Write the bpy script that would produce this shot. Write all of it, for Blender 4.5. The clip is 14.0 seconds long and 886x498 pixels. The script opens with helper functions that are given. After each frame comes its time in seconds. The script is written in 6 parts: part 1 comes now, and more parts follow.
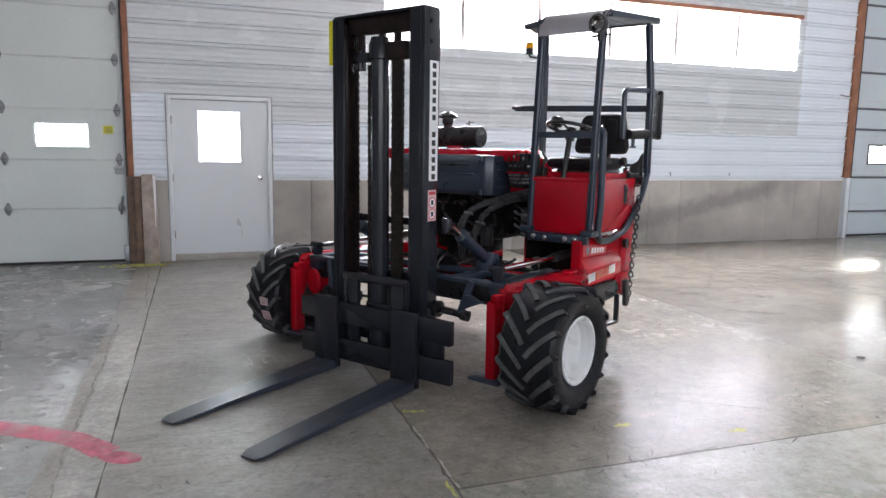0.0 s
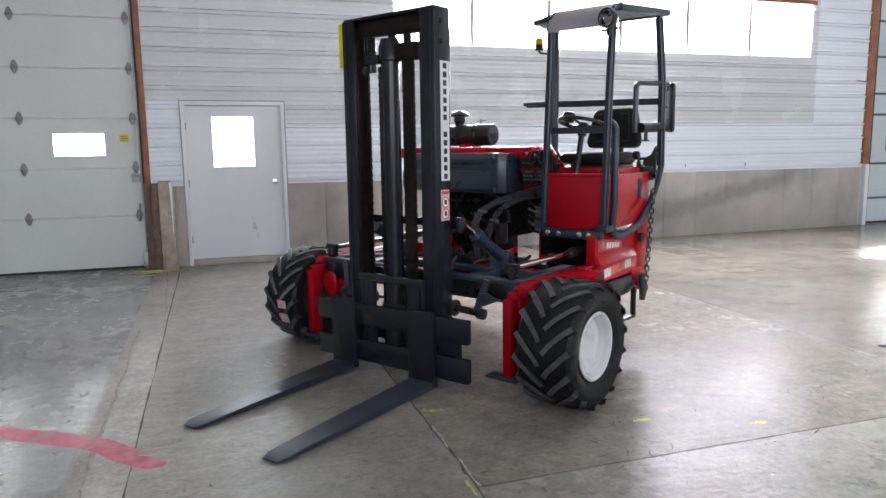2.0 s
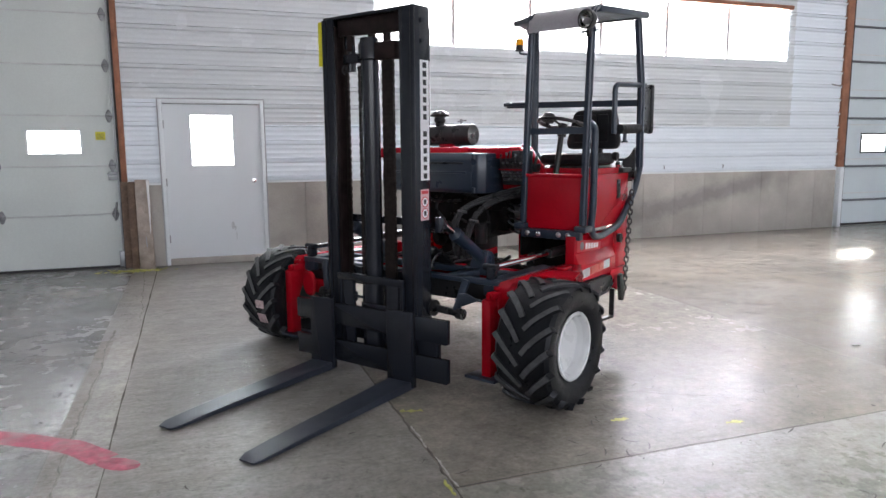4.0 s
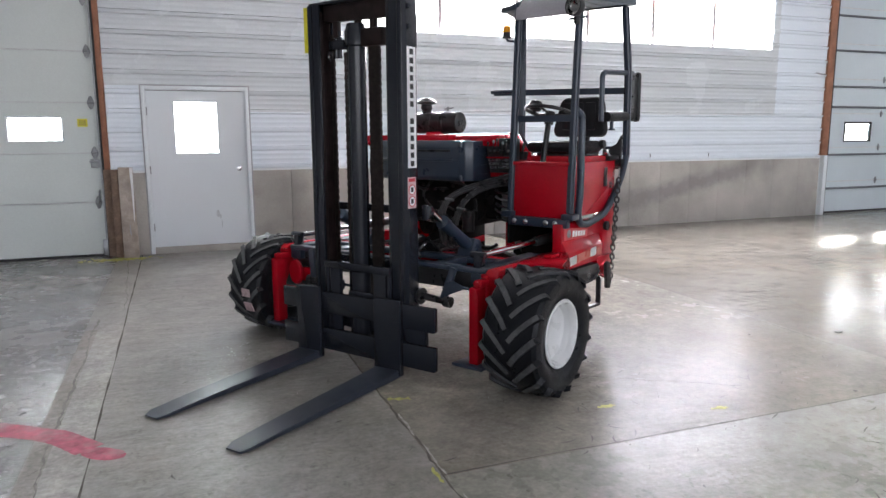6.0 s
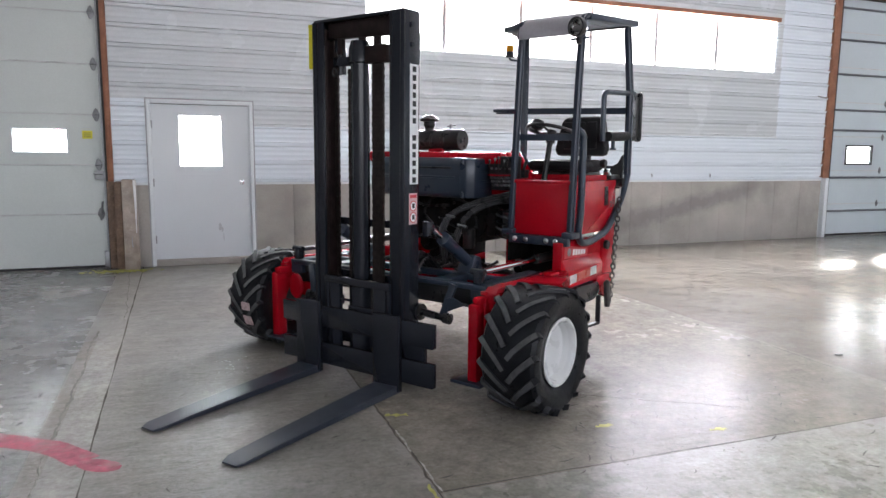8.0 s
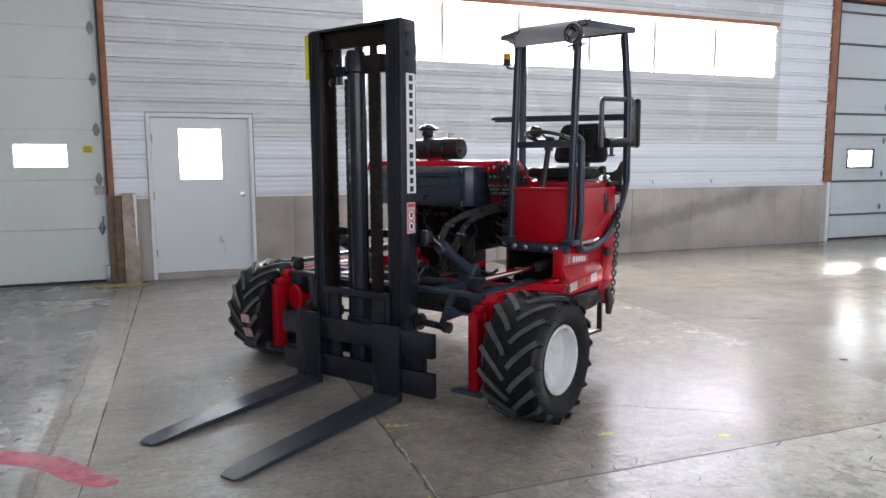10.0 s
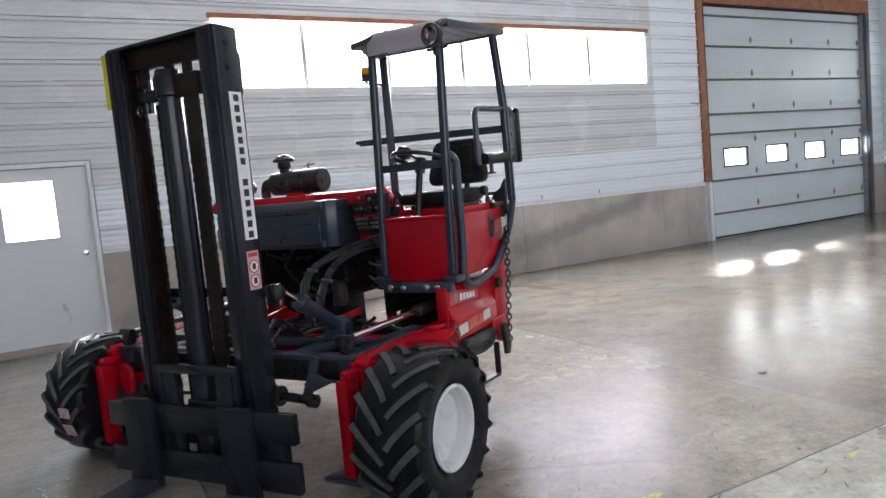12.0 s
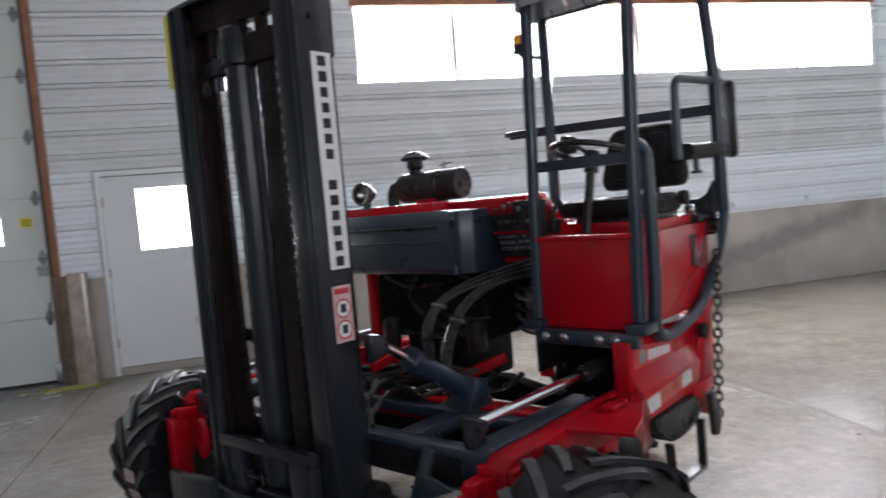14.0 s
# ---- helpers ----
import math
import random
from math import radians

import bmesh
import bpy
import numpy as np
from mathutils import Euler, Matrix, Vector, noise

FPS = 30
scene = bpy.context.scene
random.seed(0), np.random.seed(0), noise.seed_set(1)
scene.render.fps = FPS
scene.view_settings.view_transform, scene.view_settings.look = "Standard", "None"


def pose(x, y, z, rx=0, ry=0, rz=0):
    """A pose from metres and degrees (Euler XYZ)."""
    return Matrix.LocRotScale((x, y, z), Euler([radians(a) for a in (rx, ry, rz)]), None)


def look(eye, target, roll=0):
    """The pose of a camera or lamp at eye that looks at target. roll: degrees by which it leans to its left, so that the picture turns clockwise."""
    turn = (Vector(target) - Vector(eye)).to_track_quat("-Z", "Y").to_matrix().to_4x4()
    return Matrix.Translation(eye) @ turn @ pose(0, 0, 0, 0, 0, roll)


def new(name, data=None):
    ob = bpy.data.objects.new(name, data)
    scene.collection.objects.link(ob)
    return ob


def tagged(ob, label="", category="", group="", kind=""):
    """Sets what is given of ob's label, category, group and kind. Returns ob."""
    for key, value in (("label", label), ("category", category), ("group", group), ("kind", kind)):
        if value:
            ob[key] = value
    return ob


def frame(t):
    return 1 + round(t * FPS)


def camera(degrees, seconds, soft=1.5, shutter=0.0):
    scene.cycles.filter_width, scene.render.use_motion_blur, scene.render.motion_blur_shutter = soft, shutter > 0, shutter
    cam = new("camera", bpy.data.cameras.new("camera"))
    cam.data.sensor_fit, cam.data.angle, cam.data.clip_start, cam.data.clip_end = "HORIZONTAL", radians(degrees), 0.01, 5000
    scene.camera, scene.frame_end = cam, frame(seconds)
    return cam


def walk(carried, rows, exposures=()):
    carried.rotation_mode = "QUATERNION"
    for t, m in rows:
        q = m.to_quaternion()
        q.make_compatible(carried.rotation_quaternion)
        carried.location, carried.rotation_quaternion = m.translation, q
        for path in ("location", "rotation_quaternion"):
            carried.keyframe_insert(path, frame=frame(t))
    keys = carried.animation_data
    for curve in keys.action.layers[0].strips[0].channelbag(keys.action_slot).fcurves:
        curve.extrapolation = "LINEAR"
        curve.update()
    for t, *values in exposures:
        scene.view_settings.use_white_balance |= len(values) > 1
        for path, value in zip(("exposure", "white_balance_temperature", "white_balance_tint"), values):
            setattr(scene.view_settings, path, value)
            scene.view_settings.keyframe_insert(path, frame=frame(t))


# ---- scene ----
cam = camera(64.7, 14.0, shutter=0.22)
PATH = [
    (0, (0.614, 0.188, 1.519), (1.273, 2.055, 1.238), 0.9),
    (0.5, (0.617, 0.187, 1.531), (1.266, 2.055, 1.227), -0.1),
    (1, (0.617, 0.181, 1.535), (1.225, 2.063, 1.239), -0.8),
    (1.5, (0.618, 0.171, 1.536), (1.218, 2.057, 1.244), -1.0),
    (2, (0.617, 0.174, 1.532), (1.233, 2.055, 1.244), -0.8),
    (2.5, (0.619, 0.177, 1.528), (1.234, 2.059, 1.243), -0.7),
    (3, (0.624, 0.176, 1.527), (1.253, 2.053, 1.242), -0.5),
    (5.5, (0.634, 0.187, 1.523), (1.334, 2.036, 1.223), -0.5),
    (6, (0.63, 0.189, 1.522), (1.331, 2.035, 1.202), -0.3),
    (6.5, (0.628, 0.188, 1.525), (1.323, 2.036, 1.208), 0.3),
    (7, (0.623, 0.184, 1.525), (1.322, 2.032, 1.217), 0.7),
    (7.5, (0.629, 0.176, 1.523), (1.33, 2.027, 1.234), 0.7),
    (10, (0.668, 0.186, 1.51), (1.36, 2.047, 1.266), -0.3),
    (10.5, (0.83, 0.284, 1.482), (1.627, 2.1, 1.224), -2.5),
    (11, (1.001, 0.441, 1.5), (1.833, 2.25, 1.31), -1.6),
    (11.5, (1.024, 0.669, 1.49), (1.808, 2.501, 1.316), -2.7),
    (12, (1.174, 0.828, 1.504), (2.127, 2.577, 1.325), -5.2),
    (12.5, (1.356, 1.067, 1.517), (2.144, 2.903, 1.426), -5.6),
    (13, (1.394, 1.371, 1.518), (2.21, 3.194, 1.419), -6.4),
    (13.5, (1.606, 1.628, 1.497), (2.511, 3.407, 1.373), -6.2),
    (14, (1.716, 1.985, 1.509), (2.258, 3.907, 1.385), -5.0),
]
walk(cam, [(t, look(eye, target, roll)) for t, eye, target, roll in PATH], [(0.0, 0.98), (11.2, 0.92), (12.2, 0.66), (13.0, 0.50), (14.0, 0.48)])

# ---- daylight: low sun behind the window wall, pale sky ----
SUN_WAY = Vector((-3.65, -2.68, -1.56)).normalized()
world = bpy.data.worlds.new("sky")
scene.world = world
world.use_nodes = True
wn = world.node_tree.nodes
wl = world.node_tree.links
sky = wn.new("ShaderNodeTexSky")
sky.sky_type = "NISHITA"
sky.sun_disc = False
sky.sun_elevation = math.asin(-SUN_WAY.z)
sky.sun_rotation = math.atan2(-SUN_WAY.x, -SUN_WAY.y)
wn["Background"].inputs["Strength"].default_value = 0.12
wl.new(sky.outputs[0], wn["Background"].inputs["Color"])

sun = new("sun", bpy.data.lights.new("sun", "SUN"))
sun.data.energy, sun.data.angle, sun.data.color = 5.0, radians(4.0), (1.0, 0.95, 0.88)
sun.matrix_world = look((14, 18, 8), Vector((14, 18, 8)) + SUN_WAY)


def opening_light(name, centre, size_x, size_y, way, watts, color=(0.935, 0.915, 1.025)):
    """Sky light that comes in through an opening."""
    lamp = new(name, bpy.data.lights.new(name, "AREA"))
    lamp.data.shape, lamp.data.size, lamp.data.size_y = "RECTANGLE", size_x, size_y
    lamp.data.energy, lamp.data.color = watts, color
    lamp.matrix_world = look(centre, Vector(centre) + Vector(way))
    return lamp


opening_light("window_light", (6.9, 10.15, 3.42), 7.3, 0.84, (0, -1, 0), 880)
# fill lamp added behind the walk to brighten north wall and truck front
opening_light("back_fill_light", (5.25, -9.95, 3.5), 24.4, 2.5, (0, 1, 0), 470)

# ---- materials ----
def material(name, color, rough=0.5, metal=0.0, spread=0.12, scale=6.0, bump=0.0, bump_scale=60.0, grain=0.06, grain_scale=70.0, coat=0.0, rough_spread=0.1, dirt=None, dirt_amount=0.0, dirt_scale=3.0, island=0.0, gloss=0.5):
    """Base colour with large patches and fine grain, uneven roughness, relief and dirt, all in object space metres."""
    m = bpy.data.materials.new(name)
    m.use_nodes = True
    n, l = m.node_tree.nodes, m.node_tree.links
    b = n["Principled BSDF"]
    geo = n.new("ShaderNodeNewGeometry")
    pos = geo.outputs["Position"]

    def noise_at(sc, detail=4.0):
        t = n.new("ShaderNodeTexNoise")
        t.inputs["Scale"].default_value, t.inputs["Detail"].default_value = sc, detail
        l.new(pos, t.inputs["Vector"])
        return t.outputs["Fac"]

    def mapped(fac, lo, hi, a, c):
        r = n.new("ShaderNodeMapRange")
        r.inputs["From Min"].default_value, r.inputs["From Max"].default_value = lo, hi
        r.inputs["To Min"].default_value, r.inputs["To Max"].default_value = a, c
        l.new(fac, r.inputs["Value"])
        return r.outputs["Result"]

    def times(a, c):
        x = n.new("ShaderNodeMath")
        x.operation = "MULTIPLY"
        l.new(a, x.inputs[0])
        l.new(c, x.inputs[1])
        return x.outputs[0]

    big = noise_at(scale)
    value = times(mapped(big, 0.3, 0.7, 1 - spread, 1 + spread), mapped(noise_at(grain_scale, 2.0), 0.3, 0.7, 1 - grain, 1 + grain))
    if island:
        info = n.new("ShaderNodeObjectInfo")
        value = times(value, mapped(info.outputs["Random"], 0, 1, 1 - island, 1 + island))
    mix = n.new("ShaderNodeMix")
    mix.data_type, mix.blend_type = "RGBA", "MULTIPLY"
    mix.inputs["Factor"].default_value = 1.0
    mix.inputs["A"].default_value = (*color, 1)
    l.new(value, mix.inputs["B"])
    out = mix.outputs["Result"]
    if dirt:
        mask = mapped(noise_at(dirt_scale, 6.0), 0.5, 0.72, 0.0, dirt_amount)
        over = n.new("ShaderNodeMix")
        over.data_type = "RGBA"
        l.new(mask, over.inputs["Factor"])
        l.new(out, over.inputs["A"])
        over.inputs["B"].default_value = (*dirt, 1)
        out = over.outputs["Result"]
    l.new(out, b.inputs["Base Color"])
    b.inputs["Metallic"].default_value = metal
    b.inputs["Specular IOR Level"].default_value = gloss
    l.new(mapped(noise_at(scale * 2.3), 0.3, 0.7, max(0.02, rough - rough_spread), min(1, rough + rough_spread)), b.inputs["Roughness"])
    b.inputs["Coat Weight"].default_value = coat
    b.inputs["Coat Roughness"].default_value = 0.08
    if bump:
        bp = n.new("ShaderNodeBump")
        bp.inputs["Strength"].default_value, bp.inputs["Distance"].default_value = 1.0, bump
        l.new(noise_at(bump_scale, 3.0), bp.inputs["Height"])
        l.new(bp.outputs["Normal"], b.inputs["Normal"])
    return m


LINER = material("painted_steel_liner", (0.75, 0.81, 0.86), 0.20, spread=0.02, scale=0.8, grain=0.02, rough_spread=0.06, bump=0.0008, bump_scale=3.0)
LINER_OLD = material("aged_steel_liner", (0.61, 0.645, 0.66), 0.24, spread=0.02, scale=0.7, grain=0.03, rough_spread=0.07, bump=0.0008, bump_scale=3.0)
MULLION = material("window_mullion", (0.40, 0.36, 0.34), 0.6, spread=0.1)
PANE_JOINT = material("pane_joint", (0.8, 0.8, 0.8), 0.4)
PANEL_SEAM = material("panel_seam", (0.58, 0.59, 0.58), 0.5)
SEAM_DARK = material("dark_panel_seam", (0.13, 0.14, 0.15), 0.5)
HINGE = material("hinge_steel", (0.22, 0.225, 0.23), 0.42, metal=0.8, spread=0.2, scale=20)
CHIPPED = material("chipped_concrete", (0.40, 0.34, 0.29), 0.9, spread=0.25, scale=7.0, grain=0.15, bump=0.006, bump_scale=14.0, dirt=(0.22, 0.17, 0.13), dirt_amount=0.6, dirt_scale=6.0)
CONCRETE_WALL = material("wall_concrete", (0.40, 0.375, 0.34), 0.85, spread=0.14, scale=1.6, grain=0.08, bump=0.002, dirt=(0.17, 0.16, 0.145), dirt_amount=0.65, dirt_scale=0.9)


def add_smear(m, x0, z0, x1, z1, half, tone):
    """A dark smear on a wall along the line from (x0, z0) to (x1, z1), torn by noise."""
    n, l = m.node_tree.nodes, m.node_tree.links
    b = n["Principled BSDF"]
    old = b.inputs["Base Color"].links[0].from_socket
    pos = n.new("ShaderNodeNewGeometry").outputs["Position"]
    xyz = n.new("ShaderNodeSeparateXYZ")
    l.new(pos, xyz.inputs[0])

    def calc(op, a, c):
        k = n.new("ShaderNodeMath")
        k.operation = op
        for socket, v in zip(k.inputs, (a, c)):
            if isinstance(v, (int, float)):
                socket.default_value = v
            else:
                l.new(v, socket)
        return k.outputs[0]

    def cloud(scale, detail):
        t = n.new("ShaderNodeTexNoise")
        t.inputs["Scale"].default_value, t.inputs["Detail"].default_value = scale, detail
        l.new(pos, t.inputs["Vector"])
        return t.outputs["Fac"]

    slope = (z1 - z0) / (x1 - x0)
    off = calc("SUBTRACT", xyz.outputs["Z"], calc("ADD", calc("MULTIPLY", xyz.outputs["X"], slope), z0 - slope * x0))
    off = calc("ABSOLUTE", calc("ADD", off, calc("MULTIPLY", calc("SUBTRACT", cloud(2.2, 4), 0.5), 0.30)), 0.0)
    band = calc("SUBTRACT", 1.0, calc("DIVIDE", off, half))
    ends = calc("SUBTRACT", 1.0, calc("POWER", calc("ABSOLUTE", calc("DIVIDE", calc("SUBTRACT", xyz.outputs["X"], (x0 + x1) / 2), (x1 - x0) / 2), 0.0), 6.0))
    mask = calc("MULTIPLY", calc("MULTIPLY", calc("MAXIMUM", band, 0.0), calc("MAXIMUM", ends, 0.0)), calc("MULTIPLY", cloud(9.0, 5), 1.7))
    mix = n.new("ShaderNodeMix")
    mix.data_type = "RGBA"
    l.new(calc("MINIMUM", mask, 0.62), mix.inputs["Factor"])
    l.new(old, mix.inputs["A"])
    mix.inputs["B"].default_value = (*tone, 1)
    l.new(mix.outputs["Result"], b.inputs["Base Color"])


add_smear(CONCRETE_WALL, 7.2, 0.33, 10.5, 0.97, 0.20, (0.19, 0.18, 0.175))
WHITE_PAINT = material("white_paint", (0.74, 0.775, 0.79), 0.4, spread=0.03, scale=1.5, grain=0.02, dirt=(0.5, 0.5, 0.48), dirt_amount=0.15, dirt_scale=5.0)
DOOR_WHITE = material("door_leaf_white", (0.68, 0.715, 0.735), 0.42, spread=0.015, scale=1.2, grain=0.015)
SMUDGE = material("grey_smudge", (0.50, 0.52, 0.53), 0.6, spread=0.2, scale=14.0)
PANEL_WHITE = material("door_panel_white", (0.62, 0.665, 0.635), 0.42, spread=0.04, scale=1.0, grain=0.03, bump=0.0008, bump_scale=90.0)
PANEL_BLUISH = material("door_panel_bluish", (0.575, 0.64, 0.665), 0.38, spread=0.05, scale=1.0, grain=0.03)
# grey of the painted shadow lines, and of the chip in the concrete stub
SHADOW_AND_CHIP_GREY = material("shadow_line_and_chip_grey", (0.34, 0.35, 0.36), 0.7)
ORANGE_WOOD = material("stained_lumber", (0.29, 0.125, 0.07), 0.7, spread=0.25, scale=5.0, grain=0.15, bump=0.001)
JAMB_DARK = material("dark_jamb_steel", (0.10, 0.10, 0.115), 0.5, spread=0.15, scale=4.0)
OLD_WOOD = material("weathered_wood", (0.20, 0.135, 0.095), 0.8, spread=0.25, scale=9.0, grain=0.2, bump=0.003, bump_scale=30)
GALV = material("galvanised_steel", (0.33, 0.34, 0.345), 0.4, metal=0.9, spread=0.15, scale=12)
FAR_WALL = material("dim_wall_steel", (0.72, 0.72, 0.71), 0.6, spread=0.06, scale=0.7)
DARK_TRIM = material("black_rubber_trim", (0.02, 0.02, 0.02), 0.7)
CEILING = material("ceiling_liner", (0.64, 0.64, 0.63), 0.5, spread=0.04)
RED = material("red_gloss_paint", (0.39, 0.004, 0.013), 0.20, spread=0.10, scale=4.0, coat=0.06, rough_spread=0.06, gloss=0.22)
NAVY = material("dark_slate_blue_paint", (0.019, 0.030, 0.048), 0.31, spread=0.06, scale=3.0, coat=0.1, rough_spread=0.04)
MAST_GREY = material("charcoal_mast_paint", (0.0140, 0.0165, 0.0222), 0.24, spread=0.03, scale=7.0, grain=0.02, rough_spread=0.02, gloss=0.4)
FORK_STEEL = material("fork_paint", (0.026, 0.032, 0.045), 0.38, gloss=0.4, rough_spread=0.03, spread=0.10, scale=5.0, dirt=(0.04, 0.044, 0.05), dirt_amount=0.15, dirt_scale=4.0)
TYRE = material("tyre_rubber", (0.008, 0.009, 0.011), 0.36, spread=0.2, scale=12.0, bump=0.001, bump_scale=120.0, gloss=0.2)
RIM_WHITE = material("rim_white", (0.66, 0.67, 0.66), 0.32, spread=0.02, grain=0.01, coat=0.3)
# pale grey stands in for the bright reflection on the rolled visor
VISOR_SHEEN = material("visor_sheen_grey", (0.42, 0.41, 0.43), 0.30, spread=0.05, scale=3.0, coat=0.3, rough_spread=0.04)
BLACK_PLASTIC = material("black_plastic", (0.016, 0.016, 0.017), 0.33, spread=0.15, gloss=0.35)
BLACK_VINYL = material("black_vinyl", (0.014, 0.014, 0.015), 0.5, bump=0.0015, bump_scale=160.0, gloss=0.18)
HOSE = material("hose_rubber", (0.012, 0.012, 0.013), 0.30, gloss=0.3)
CHROME = material("chrome", (0.75, 0.75, 0.76), 0.12, metal=1.0, spread=0.05, rough_spread=0.05)
BOLT = material("zinc_bolt", (0.55, 0.56, 0.57), 0.3, metal=1.0)
CHAIN_STEEL = material("oily_chain", (0.03, 0.023, 0.02), 0.4, metal=0.7, spread=0.3, scale=30.0)
GREASE = material("greasy_steel", (0.020, 0.013, 0.012), 0.42, metal=0.2, spread=0.4, scale=12.0, gloss=0.2)
YELLOW = material("yellow_vinyl", (0.72, 0.66, 0.02), 0.4)
AMBER = material("amber_lens", (0.85, 0.38, 0.01), 0.2)
LABEL_WHITE = material("label_white", (0.78, 0.78, 0.78), 0.4, spread=0.03)
LABEL_BLACK = material("label_black", (0.012, 0.012, 0.012), 0.45)
LABEL_RED = material("label_red", (0.5, 0.03, 0.04), 0.45)
LABEL_PINK = material("label_pink", (0.62, 0.40, 0.40), 0.45)
PAPER = material("soiled_paper", (0.45, 0.33, 0.33), 0.6, spread=0.3, scale=40)
REFLECT_WHITE = material("reflective_white", (0.52, 0.50, 0.49), 0.25)
REFLECT_RED = material("reflective_red", (0.42, 0.05, 0.035), 0.3)
ASPHALT = material("yard_gravel", (0.32, 0.31, 0.29), 0.9, spread=0.2, scale=0.4)
RED_SPRAY = material("red_spray_paint", (0.36, 0.055, 0.095), 0.5, spread=0.3, scale=9.0, grain=0.25, grain_scale=30, dirt=(0.30, 0.20, 0.20), dirt_amount=0.75, dirt_scale=7.0)
YELLOW_CHALK = material("yellow_chalk", (0.40, 0.39, 0.11), 0.8, spread=0.3, scale=20)


def glass(name, tint=(0.95, 0.97, 0.98)):
    m = bpy.data.materials.new(name)
    m.use_nodes = True
    b = m.node_tree.nodes["Principled BSDF"]
    b.inputs["Base Color"].default_value = (*tint, 1)
    b.inputs["Transmission Weight"].default_value, b.inputs["Roughness"].default_value = 1.0, 0.02
    b.inputs["IOR"].default_value = 1.45
    return m


GLASS = glass("window_glass")
LAMP_GLASS = glass("lamp_lens", (0.9, 0.9, 0.88))


def glow(name, color, strength):
    m = bpy.data.materials.new(name)
    m.use_nodes = True
    b = m.node_tree.nodes["Principled BSDF"]
    b.inputs["Base Color"].default_value = (0, 0, 0, 1)
    b.inputs["Emission Color"].default_value = (*color, 1)
    b.inputs["Emission Strength"].default_value = strength
    return m


SKY_GLOW = glow("bright_sky", (0.97, 0.985, 1.0), 2.8)
DISTANCE = glow("backdrop_glow", (0.95, 0.975, 1.0), 30.0)
# its glow is raised eastwards, sunward, to brighten the door windows' floor reflections
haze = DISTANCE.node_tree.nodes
glow_x = haze.new("ShaderNodeSeparateXYZ")
glow_level = haze.new("ShaderNodeMapRange")
glow_level.interpolation_type = "SMOOTHSTEP"
glow_level.inputs["From Min"].default_value, glow_level.inputs["From Max"].default_value = 6.0, 32.0
glow_level.inputs["To Min"].default_value, glow_level.inputs["To Max"].default_value = 45.0, 1700.0
DISTANCE.node_tree.links.new(haze.new("ShaderNodeNewGeometry").outputs["Position"], glow_x.inputs[0])
DISTANCE.node_tree.links.new(glow_x.outputs["X"], glow_level.inputs["Value"])
DISTANCE.node_tree.links.new(glow_level.outputs["Result"], haze["Principled BSDF"].inputs["Emission Strength"])


